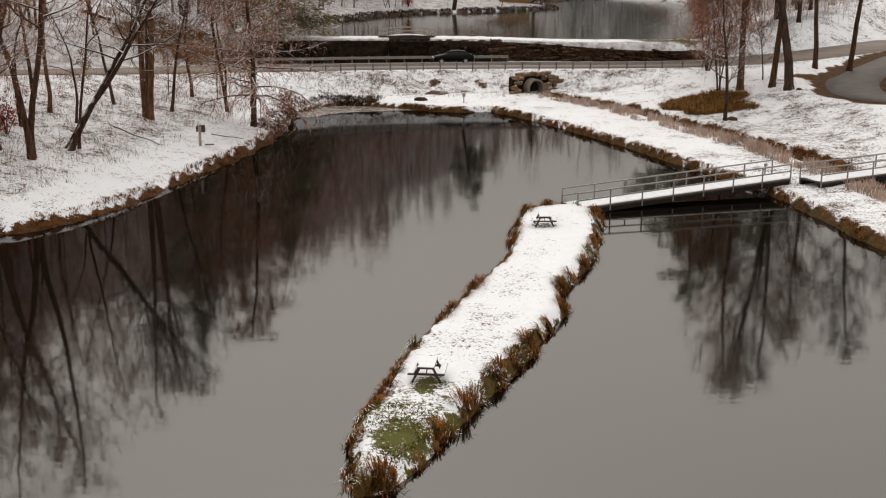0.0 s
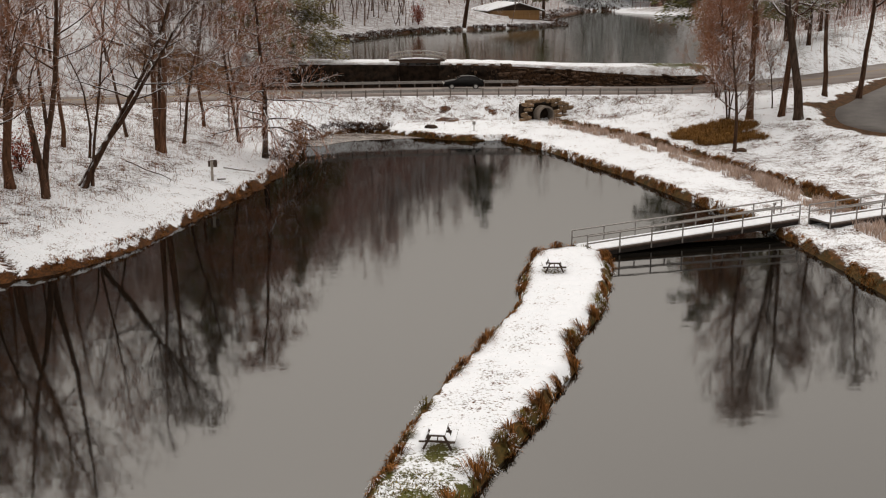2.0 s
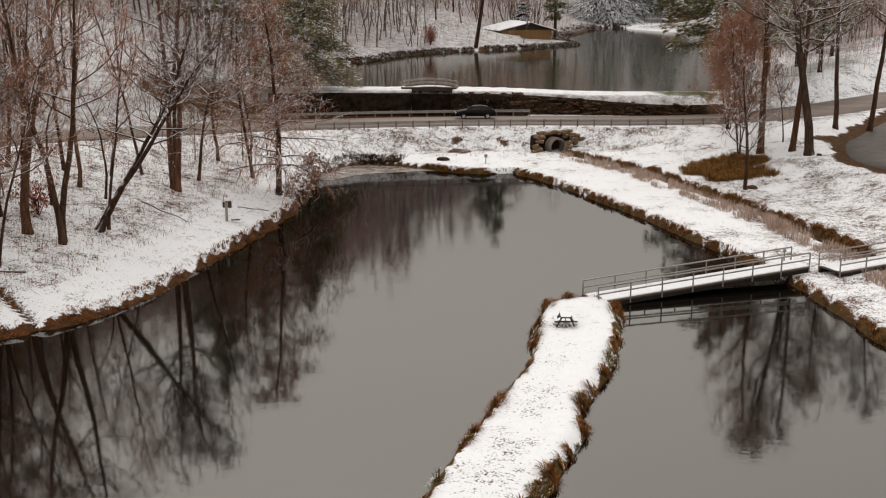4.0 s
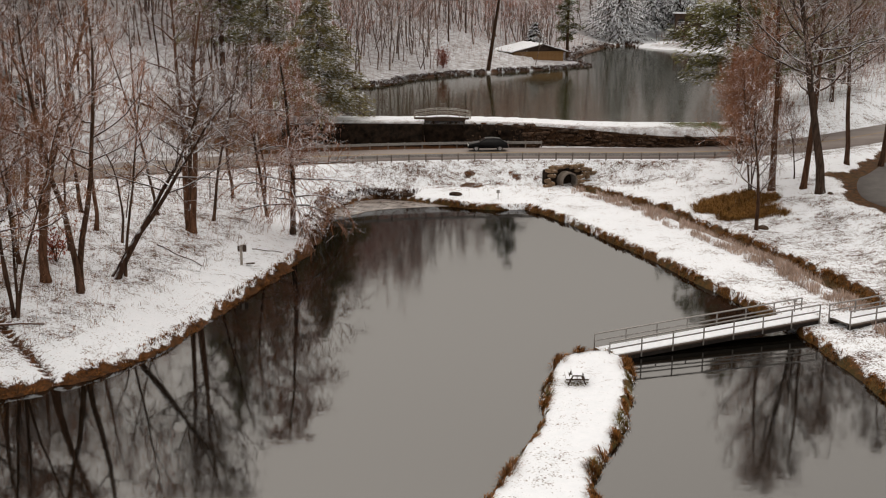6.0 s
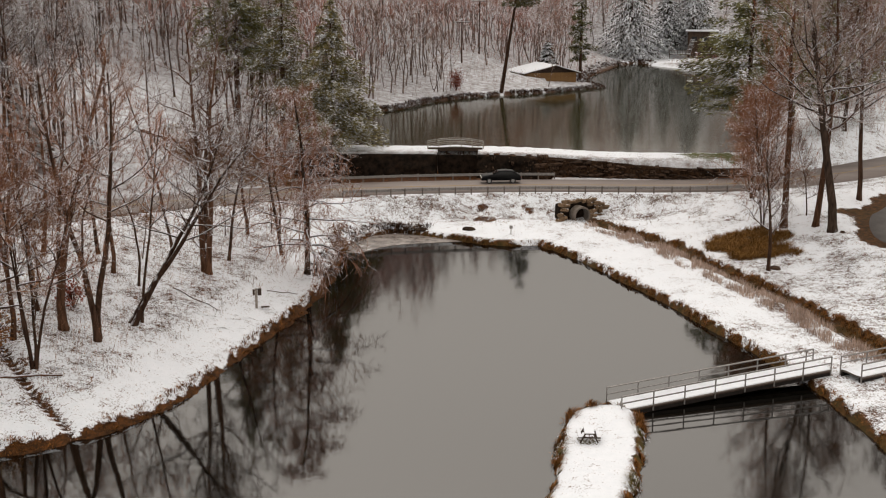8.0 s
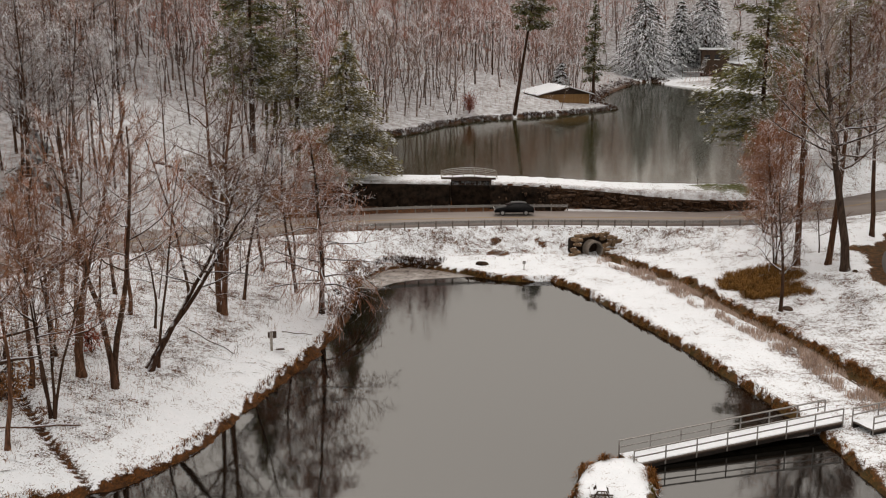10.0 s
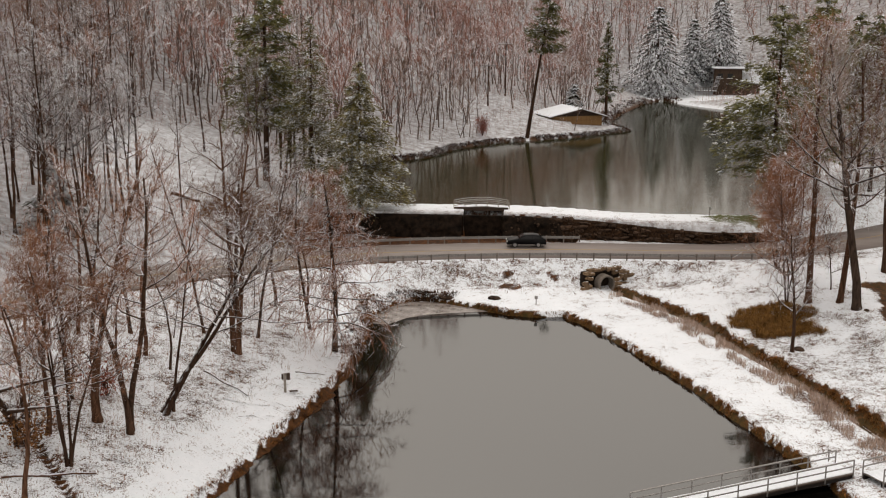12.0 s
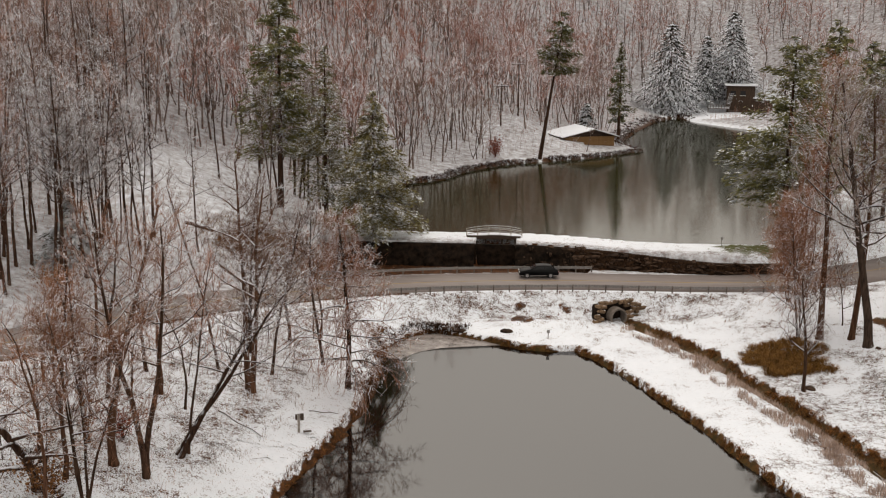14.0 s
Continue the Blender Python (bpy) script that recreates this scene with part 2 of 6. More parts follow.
M_WHITE = plain("white_paint", (0.70, 0.69, 0.67), (0.80, 0.79, 0.77), 4.0, 0.6)
M_REDLAMP = plain("red_lens", (0.25, 0.02, 0.015), (0.3, 0.03, 0.02), 4.0, 0.3)
M_BROWNWALL = plain("brown_board_wall", (0.04, 0.026, 0.018), (0.085, 0.055, 0.038), 3.0, 0.8, stretch=(1, 1, 0.3))


# ---- building blocks ----
def part(name, bm, mat, parent=None, label="", smooth=False):
    me = bpy.data.meshes.new(name)
    bm.to_mesh(me)
    bm.free()
    me.materials.append(mat)
    if smooth:
        me.polygons.foreach_set("use_smooth", [True] * len(me.polygons))
    ob = new(name, me)
    ob.parent = parent
    if label:
        ob["label"] = label
    return ob


def part_raw(name, verts, faces, mat, parent=None, label="", smooth=False):
    me = bpy.data.meshes.new(name)
    verts, faces = np.asarray(verts, dtype=np.float32), np.asarray(faces, dtype=np.int32)
    k = faces.shape[1]
    me.vertices.add(len(verts))
    me.vertices.foreach_set("co", verts.ravel())
    me.loops.add(faces.size)
    me.loops.foreach_set("vertex_index", faces.ravel())
    me.polygons.add(len(faces))
    me.polygons.foreach_set("loop_start", np.arange(0, faces.size, k, dtype=np.int32))
    if smooth:
        me.polygons.foreach_set("use_smooth", np.ones(len(faces), dtype=bool))
    me.update(calc_edges=True)
    me.materials.append(mat)
    ob = new(name, me)
    ob.parent = parent
    if label:
        ob["label"] = label
    return ob


def thing(name, label, category, m=None, group=""):
    ob = tagged(new(name), label, category, group)
    if m is not None:
        ob.matrix_world = m
    return ob


def box(bm, size, m=None, bevel=0.0):
    made = bmesh.ops.create_cube(bm, size=1.0, matrix=(m or Matrix()) @ Matrix.Diagonal((*size, 1)))
    if bevel:
        edges = {e for v in made["verts"] for e in v.link_edges}
        bmesh.ops.bevel(bm, geom=list(edges), offset=bevel, segments=2, affect="EDGES", profile=0.6)
    return bm


def bar(bm, a, b, w, h, bevel=0.0):
    """A straight member from a to b, w wide and h high."""
    a, b = Vector(a), Vector(b)
    m = Matrix.Translation((a + b) / 2) @ (b - a).to_track_quat("X", "Z").to_matrix().to_4x4()
    return box(bm, ((b - a).length, w, h), m, bevel)


def rod(bm, a, b, r1, r2=None, seg=8):
    a, b = Vector(a), Vector(b)
    m = Matrix.Translation((a + b) / 2) @ (b - a).to_track_quat("Z", "Y").to_matrix().to_4x4()
    bmesh.ops.create_cone(bm, cap_ends=True, segments=seg, radius1=r1, radius2=r1 if r2 is None else r2, depth=(b - a).length, matrix=m)
    return bm


def smooth01(x):
    x = np.clip(x, 0, 1)
    return x * x * (3 - 2 * x)


def line_distance(px, py, line, closed=False):
    """The distance from points to a polyline, where along it (0, 1, 2 ...), and the side (plus: left of its way)."""
    pts = list(line) + ([line[0]] if closed else [])
    best, along, side = np.full(px.shape, 1e9), np.zeros(px.shape), np.zeros(px.shape)
    for i in range(len(pts) - 1):
        (ax, ay), (bx, by) = pts[i][:2], pts[i + 1][:2]
        dx, dy = bx - ax, by - ay
        u = np.clip(((px - ax) * dx + (py - ay) * dy) / (dx * dx + dy * dy), 0, 1)
        d = np.hypot(px - ax - u * dx, py - ay - u * dy)
        s = np.sign(dx * (py - ay) - dy * (px - ax))
        near = d < best
        best, along, side = np.where(near, d, best), np.where(near, i + u, along), np.where(near, s, side)
    return best, along, side


def area_distance(px, py, poly):
    """Signed distance to a closed outline: minus inside."""
    d, _, _ = line_distance(px, py, poly, True)
    inside = np.zeros(px.shape, dtype=bool)
    for (ax, ay), (bx, by) in zip(poly, poly[1:] + poly[:1]):
        if ay == by:
            continue
        inside ^= ((ay > py) != (by > py)) & (px < (bx - ax) * (py - ay) / (by - ay) + ax)
    return np.where(inside, -d, d)


def value_noise(x, y, seed=0):
    """Smooth noise of one metre's grain, -1 to 1."""
    def rnd(i, j):
        h = (i.astype(np.int64) * 374761393 + j.astype(np.int64) * 668265263 + seed * 144269) & 0x7FFFFFFF
        h = (h ^ (h >> 13)) * 1274126177 & 0x7FFFFFFF
        return (h ^ (h >> 16)) % 10007 / 5003.5 - 1
    i, j = np.floor(x), np.floor(y)
    u, v = smooth01(x - i), smooth01(y - j)
    return (rnd(i, j) * (1 - u) + rnd(i + 1, j) * u) * (1 - v) + (rnd(i, j + 1) * (1 - u) + rnd(i + 1, j + 1) * u) * v


# ---- the plan: metres, the lower pond's water is at height 0 ----
UP = 5.0                                              # the upper pond's water
SHORE_WEST = [(-90, -40), (-70, 20), (-48, 50), (-36, 59.5), (-28.8, 63.6), (-25, 66), (-22.4, 69.4), (-20.4, 74), (-19.7, 78), (-18.6, 83),
              (-17.3, 89), (-16, 95), (-15.2, 102), (-15, 108), (-15.3, 115), (-15.2, 121), (-13.5, 125.5)]
SHORE_NORTH = [(-10.5, 127.6), (-7.5, 126.0), (-4.3, 124.3), (-1, 122.0), (2.2, 121.2), (5.0, 121.6), (7.5, 117.8)]
SHORE_EAST = [(10, 112), (12.2, 106.5), (14, 102), (16, 96.5), (17.8, 90.5), (19.7, 85), (21.5, 79.5), (22.5, 74.5), (23, 70), (23.8, 64),
              (25, 56), (28, 40), (34, 20), (40, -40), (0, -80)]
POND = SHORE_WEST + SHORE_NORTH + SHORE_EAST
ISLAND = [(-2.6, 31.9), (-3.1, 34), (-3.1, 36.5), (-2.5, 39), (-2.1, 42), (-0.9, 46.5), (0.5, 51), (1.7, 55), (3.2, 59.5), (3.7, 63), (3.9, 66),
          (4.8, 70.6), (6.3, 72.3), (8.5, 72.6), (9.7, 71), (9.1, 66), (8.0, 60), (6.7, 56), (5.7, 53.5), (5.4, 49.7), (4.1, 46.5), (3.0, 43.4),
          (2.0, 40.9), (1.1, 38.4), (0.1, 36.2), (-0.4, 34.4), (-1.4, 32.4)]
UPPER = [(-25, 160.3), (-8, 160.3), (0, 160.2), (8, 158.6), (14, 156.8), (26, 156.3), (33, 156.8), (38, 166), (42, 190), (52, 230), (64, 275), (62, 303),
         (54, 313), (46, 326), (41.5, 340), (35, 328), (27, 300), (21, 273), (25, 259.5), (13.5, 246.5), (3, 238.6), (-5, 233), (-11.5, 224),
         (-16, 211), (-21, 207), (-26, 190), (-27, 172)]
ROAD = [(-90, 40, 9.5), (-60, 80, 7.6), (-47.3, 98, 6.2), (-45.0, 105.5, 5.5), (-42, 112.3, 5.0), (-38.3, 119.2, 4.4), (-33.5, 124.8, 4.0), (-28.2, 129.6, 3.7),
        (-22, 134.2, 3.45), (-14, 138.2, 3.2), (-5, 140.2, 3.15), (3, 141.3, 3.15), (12, 141.6, 3.15), (20, 141.6, 3.15), (28, 142.2, 3.2),
        (36, 145, 3.3), (46, 151, 3.5), (58, 160, 4.0), (80, 178, 5.0), (130, 215, 7.0)]
ROAD_HALF = 4.4
DITCH = [(11.3, 131.2), (15.1, 125.6), (18.9, 118.6), (21.4, 109.7), (23.7, 103.6), (25.7, 97.3), (27.1, 92.3), (28.2, 87), (29.5, 80), (31, 70), (33, 58), (36, 40)]
GULLY = [(-37, 80), (-33.9, 76.0), (-29.0, 69.8), (-26.2, 67.0), (-24.0, 64.5)]
DRIVE = [(62, 150), (54, 141), (47.5, 131.5), (42.0, 122), (39.8, 113.5), (41.5, 108), (46, 106.5), (56, 110)]
DAM_TOP = [(-25, 152.6), (-8, 152.6), (0, 152.4), (8, 150.6), (14, 149.6), (24, 148.6), (33, 150.0)]


def road_height(along):
    return np.interp(along, np.arange(len(ROAD)), [p[2] for p in ROAD])


def lie(x, y):
    """The ground's height, how bare of snow, how green and how wooded it is, at points of the plan."""
    x, y = np.asarray(x, dtype=float), np.asarray(y, dtype=float)
    d_pond, d_isle, d_up = area_distance(x, y, POND), area_distance(x, y, ISLAND), area_distance(x, y, UPPER)
    d_road, along, side = line_distance(x, y, ROAD)
    zr, off = road_height(along), d_road - ROAD_HALF
    d_ditch, at_ditch, side_ditch = line_distance(x, y, DITCH)
    d_gully, _, _ = line_distance(x, y, GULLY)
    d_drive, _, _ = line_distance(x, y, DRIVE)
    wob = value_noise(x * 0.55, y * 0.55, 1) * 0.6 + value_noise(x * 1.7, y * 1.7, 2) * 0.4
    roll = value_noise(x * 0.07, y * 0.07, 3)
    # lower basin
    west = smooth01((-x - 8) / 6)
    dp = np.maximum(d_pond, 0)
    bank = -0.7 + 1.25 * smooth01((d_pond + 0.60 + 0.3 * wob) / 1.1)
    west_z = 0.20 * np.minimum(dp, 40)
    bank = np.maximum(bank, (-0.30 + 0.38 * smooth01((d_pond + 1.25 + 0.5 * wob) / 1.2)) * west - 0.7 * (1 - west))
    past = d_ditch * np.where(side_ditch > 0, 1, -1)
    east_z = 0.04 * np.minimum(dp, 12) + 2.0 * smooth01((past - 4) / 12) + 0.10 * np.clip(past - 14, 0, 60)
    low = bank + np.where(d_pond > 0, west * west_z + (1 - west) * east_z, 0)
    d_in = -d_isle
    low = np.where(d_isle < 1.5, np.maximum(low, -0.7 + 1.25 * smooth01((d_in + 0.40 + 0.3 * wob) / 0.8) + 0.05 * smooth01(d_in / 2)), low)
    low = low - 0.75 * smooth01(1 - d_ditch / 1.7) * (x > 5) * smooth01((at_ditch + 0.2) * 2)
    low = low - 0.45 * smooth01(1 - d_gully / 0.7) * (d_pond > -1)
    # north of the road: the dam, the upper pond and the wooded hill
    du = np.maximum(d_up, 0)
    easy = np.where((x > 12) & (y < 300), 0.55, 1.0)
    hill = 0.20 * du + np.where(x < -22, 0.004, 0.0022) * np.minimum(du, 60) ** 2 + 0.36 * np.maximum(du - 60, 0)
    hill = np.minimum(hill * easy, 75 - 40 * smooth01((x + 12) / 40)) + roll * np.clip((du - 12) / 10, 0, 2.0)
    high = UP - 0.6 + 0.95 * smooth01((d_up + 0.9) / 1.4) + np.where(d_up > 0, hill, 0)
    high = np.where(x < -14, np.minimum(high, zr + 0.27 * np.maximum(off, 0) + 1.5 * smooth01(off / 20) + roll), high)
    point = smooth01(1 - np.hypot((x - 12) / 1.5, y - 264) / 11)
    high = high * (1 - point) + np.minimum(high, 6.6) * point
    point = smooth01(2.0 - np.hypot((x - 60) / 1.4, y - 345) / 12)
    high = np.where((d_up > 0) & (point > 0), high * (1 - point) + np.minimum(high, 5.7) * point, high)
    dam_d, _, dam_side = line_distance(x, y, DAM_TOP)
    over_dam = (x > -27) & (x < 35) & (y < 168)
    behind = np.where(dam_side > 0, 1, -1) * dam_d
    crest = UP + 0.38 - 0.2 * smooth01((x - 4) / 16)
    foot = np.where(x < 8, 2.5, 3.0) * np.ones_like(x)
    high = np.where(over_dam & (behind > 0.45) & (d_up > 0), crest, high)
    high = np.where(over_dam & (behind <= 0.45), foot, high)
    wane = smooth01((x - 7) / 22)                     # towards its east end the crest slopes down over the dam's face
    apron = over_dam & (x > 7) & (behind <= 0.46) & (behind > 0.45 - 1.5 * wane)
    high = np.where(apron, crest - 0.85 * wane * np.clip((0.45 - behind) / np.maximum(1.5 * wane, 0.01), 0, 1), high)
    spill = (x > -7.0) & (x < -2.0) & (y > 149) & (y < 157.2)
    high = np.where(spill, 2.3, high)
    edge = smooth01(off / np.where(over_dam, 3.0, 7.0))
    north_z = (zr - 0.06) * (1 - edge) + high * edge
    toe = np.where(x < -16, 9.0, np.where(x < 24, 5.4, 11.0))
    edge = smooth01(off / toe)
    south_z = (zr - 0.06) * (1 - edge) + low * edge
    z = np.where(side > 0, north_z, south_z)
    z = np.where(off < 0.2, zr - 0.06, z)
    z = z + np.where((off > 0.8) & (d_pond > 0.5), 0.05 * wob + 0.03 * value_noise(x * 3, y * 3, 5), 0)
    drive_z = 2.75 + 0.05 * np.clip(y - 115, 0, 30)
    k = smooth01((6.0 - d_drive) / 3.0) * (x > 30) * (y < 147)
    z = z * (1 - k) + (drive_z - 0.05) * k
    # what shows through the snow
    bare = 0.425 + 0.035 * roll + 0.035 * wob
    green = np.zeros(x.shape)

    def lay(amount, where, hue=0.0):
        nonlocal bare, green
        bare = np.maximum(bare, amount * where)
        green = np.where(amount * where > 0.35, np.maximum(green, hue * where), green)

    south = side <= 0
    lay(0.50, smooth01((dp - 2.5 + 3 * roll) / 4) * west * south)
    lay(0.90, smooth01((0.42 - 0.12 * west + 0.34 * wob - d_pond) / 0.32) * (d_pond > -2), 0.25 - 0.22 * west)
    lay(0.92, smooth01((0.44 + 0.42 * wob - np.abs(d_isle - 0.05)) / 0.32), 0.40)
    lay(0.62, smooth01(1.4 - np.hypot((x + 1.4) / 1.5, (y - 35.2) / 2.6)), 1.0)
    lay(0.66, smooth01(1.5 - np.hypot((x + 0.55) / 0.9, (y - 39.9) / 1.2) * 1.1), 1.0)
    lay(0.62, smooth01(1.4 - np.hypot((x - 5.8) / 1.0, (y - 65.8) / 1.0)), 0.8)
    lay(0.45, smooth01(1.9 - np.abs(x - (0.4 + (y - 41) * 0.215)) / 1.0) * (d_isle < -0.3) * (1 + 0.05 * wob))
    lay(0.52, smooth01(1.6 - np.hypot((x + 1.2) / 2.0, (y - 37.5) / 3.5)) * (d_isle < 0), 0.9)
    lay(0.51, smooth01((8 - off + 1.5 * roll) / 3) * (off > 0.3) * south * (x > -16) * (x < 26))
    lay(0.90, smooth01((1.05 + 0.5 * wob - np.abs(d_ditch - 0.3 * side_ditch)) / 0.5) * (x > 9), 0.20)
    lay(0.47, smooth01((3.0 - np.abs(d_ditch - 0.8) + 0.5 * wob) / 0.8) * (x > 9) * (side_ditch < 0))
    for px, py in ((-0.9, 133.0), (4.3, 133.4), (-0.6, 131.4)):
        lay(0.68, smooth01(1.4 - 1.2 * np.hypot((x - px) / 1.7, (y - py) / 1.9) + 0.8 * wob))
    lay(0.76, smooth01(1.05 - d_gully / 0.52))
    lay(0.61, smooth01(1.8 - 1.5 * np.hypot((x - 26.0) / 4.6, (y - 116.5) / 6.0) + 0.5 * wob + 0.5 * roll), 0.25)
    lay(0.80, smooth01((4.6 - d_drive + 0.7 * wob) / 1.2) * (x > 30), 0.08)
    lay(0.98, spill.astype(float))
    lay(0.80, smooth01(2 - 2 * np.hypot((x - 41) / 7.5, (y - 124) / 3.2) + 0.4 * wob), 0.15)
    field = smooth01((x - 26) / 6) * smooth01((225 - y) / 20)
    open_slope = smooth01(2 - 1.3 * np.hypot((x + 47) / 11, (y - 165) / 28))
    wooded = 0.535 - 0.06 * open_slope + 0.03 * smooth01((y - 230) / 80) + 0.05 * smooth01((-x - 50) / 40) + 0.06 * smooth01((x - 58) / 30)
    lay(wooded, smooth01((du - 2) / 4) * (side > 0) * (1 - 0.10 * field))
    lay(wooded, smooth01((du - 0.3) / 2) * (side > 0) * (y > 170) * (1 - 0.10 * field))
    flat_point = (np.hypot((x - 60) / 1.4, y - 345) < 19)
    bare = np.where(flat_point, np.minimum(bare, 0.40), bare)
    lay(0.505, smooth01((x - 18) / 5) * south * smooth01(wob * 0.5 + roll * 0.7 + 1.0))
    lay(0.455, smooth01((3.6 + wob - d_pond) / 3) * (d_pond > 0) * south)
    lay(0.95, (over_dam & (behind < np.where(x > 7, 0.4 - 1.5 * wane, 0.6)) & (off > np.where(x > 7, 2.2, 3.0)) & (side > 0)).astype(float))
    lay(0.62, smooth01(1.9 - 1.3 * np.hypot((x - 29.0) / 5.5, (y - 153.2) / 3.4) + 0.5 * wob), 1.0)
    lay(0.90, smooth01((1.0 - np.abs(d_up - 0.3)) / 0.5) * (y > 170) * (y < 300) * (x < 40))
    lay(0.70, smooth01((3.0 + 1.5 * wob - d_up) / 2) * (d_up > -0.5) * (y > 268) * (y < 346) * (x < 44))
    lay(0.82, smooth01(2.2 - 2 * np.hypot((x + 33) / 8.5, (y - 143) / 7.5) + 0.5 * wob) * (side > 0) * (off > 0.5))
    lay(0.70, smooth01((1.0 - off) / 0.6) * (off > -0.5) * (x < -14))
    under = np.maximum(smooth01((du - 3) / 6), smooth01(du / 1.5) * (y > 200)) * ~flat_point
    return z, bare, green, under * (side > 0) * (1 - field)


def height(x, y):
    return float(lie(np.array([x]), np.array([y]))[0][0])


# ---- the setting ----
def strip(name, line, half, lift, mat, kind_label, category, zs=None, step=1.5):
    """A paved or wet band along a line of the plan, a few centimetres thick."""
    pts = []
    for i in range(len(line) - 1):
        a, b = Vector((*line[i][:2], 0)), Vector((*line[i + 1][:2], 0))
        n = max(1, int((b - a).length / step))
        pts += [(a.lerp(b, k / n), i + k / n) for k in range(n)]
    pts.append((Vector((*line[-1][:2], 0)), len(line) - 1))
    # round the corners of the line
    for _ in range(6):
        pts = [pts[0]] + [((pts[i - 1][0] + 2 * pts[i][0] + pts[i + 1][0]) / 4, pts[i][1]) for i in range(1, len(pts) - 1)] + [pts[-1]]
    V, Fc = [], []
    for i, (p, at) in enumerate(pts):
        q = (pts[min(i + 1, len(pts) - 1)][0] - pts[max(i - 1, 0)][0]).normalized()
        side = Vector((-q.y, q.x, 0))
        z = float(zs(at)) if zs else 0.0
        for s, dz in ((-half, -0.12), (-half, 0), (0, 0.05 if zs is road_height else 0), (half, 0), (half, -0.12)):
            c = p + side * s
            V.append((c.x, c.y, z + lift + dz))
    for i in range(len(pts) - 1):
        for k in range(4):
            a = i * 5 + k
            Fc.append((a, a + 5, a + 6, a + 1))
    ob = part_raw(name, V, np.array(Fc)[:, ::-1], mat)
    return tagged(ob, kind_label, category, kind="structure")


def grid_axis(parts):
    out = []
    for a, b, step in parts:
        out += list(np.arange(a, b, step))
    return np.array(out + [parts[-1][1]])


def build_ground():
    xs = grid_axis([(-900, -200, 50), (-200, -70, 6), (-70, -34, 0.9), (-34, 36, 0.42), (36, 54, 0.55), (54, 60, 1.0), (60, 200, 6), (200, 900, 50)])
    ys = grid_axis([(-600, -80, 60), (-80, 28, 6), (28, 76, 0.42), (76, 165, 0.48), (165, 200, 1.2), (200, 360, 2.2), (360, 520, 8), (520, 1400, 60)])
    X, Y = np.meshgrid(xs, ys)
    z, bare, green, woods = lie(X.ravel(), Y.ravel())
    nx, ny = len(xs), len(ys)
    idx = np.arange(nx * ny).reshape(ny, nx)
    faces = np.stack([idx[:-1, :-1], idx[:-1, 1:], idx[1:, 1:], idx[1:, :-1]], -1).reshape(-1, 4)
    ob = part_raw("ground", np.stack([X.ravel(), Y.ravel(), z], 1), faces, M_GROUND, smooth=True)
    for key, values in (("bare", bare), ("green", green), ("woods", woods)):
        ob.data.attributes.new(key, "FLOAT", "POINT").data.foreach_set("value", values.astype(np.float32))
    tagged(ob, "snow-covered ground with dead grass and leaf litter showing through", "ground", kind="structure")


build_ground()


def water_sheet(name, outline, z, mat, label):
    bm = bmesh.new()
    bm.faces.new([bm.verts.new((x, y, z)) for x, y in outline])
    bmesh.ops.triangulate(bm, faces=bm.faces[:])
    ob = part(name, bm, mat)
    ob.data.polygons.foreach_set("use_smooth", [True] * len(ob.data.polygons))
    return tagged(ob, label, "water", kind="structure")


water_sheet("water", [(-130, -120), (120, -120), (26.2, 60), (24.6, 78), (19.0, 96), (9.8, 121.5), (-8, 130), (-20, 130), (-40, 80), (-130, 30)], 0.0, M_WATER,
            "still dark pond water mirroring grey sky and trees")
grown = []
for k, (ux, uy) in enumerate(UPPER):
    (ax, ay), (bx, by) = UPPER[k - 1], UPPER[(k + 1) % len(UPPER)]
    nrm = Vector((by - ay, -(bx - ax))).normalized()
    grown.append((ux + nrm.x * 0.8, uy + nrm.y * 0.8))
water_sheet("upper_water", grown, UP, M_WATER_UP, "still olive-dark upper pond behind the dam")
strip("stream", DITCH[1:], 0.8, 0.20, M_STREAM, "narrow dark stream in a grassy ditch", "water")
road = strip("road", ROAD, ROAD_HALF, 0.0, M_ASPHALT, "damp grey-brown two-lane asphalt road", "road", road_height)
line = strip("road_line", ROAD, 0.07, 0.056, M_LINE, "worn yellow line along the road's middle", "road marking", road_height)
strip("driveway", DRIVE, 2.6, 2.75, M_DRIVE, "dark damp asphalt driveway loop with brown verges", "road", lambda at: 0.05 * np.clip(np.interp(at, np.arange(len(DRIVE)), [p[1] for p in DRIVE]) - 115, 0, 30))

# a pale sheet on the corner water paints the snowy bank's reflection
ice = bmesh.new()
rim = [(-16, 118), (-13.4, 117.2), (-11.6, 120.0), (-9.4, 121.6), (-6.0, 122.6), (-2.6, 123.4), (-4, 126), (-8, 128), (-12, 129), (-16, 127)]
top = [ice.verts.new((x, y, 0.03)) for x, y in rim]
bot = [ice.verts.new((x, y, -0.02)) for x, y in rim]
ice.faces.new(top)
for k in range(len(rim)):
    ice.faces.new((bot[k], bot[(k + 1) % len(rim)], top[(k + 1) % len(rim)], top[k]))
ice = tagged(part("reflection_sheet", ice, M_BANK_REFLECTION), "pale grey sheet painting the snowy bank's reflection in the pond's corner", "ice", kind="structure")


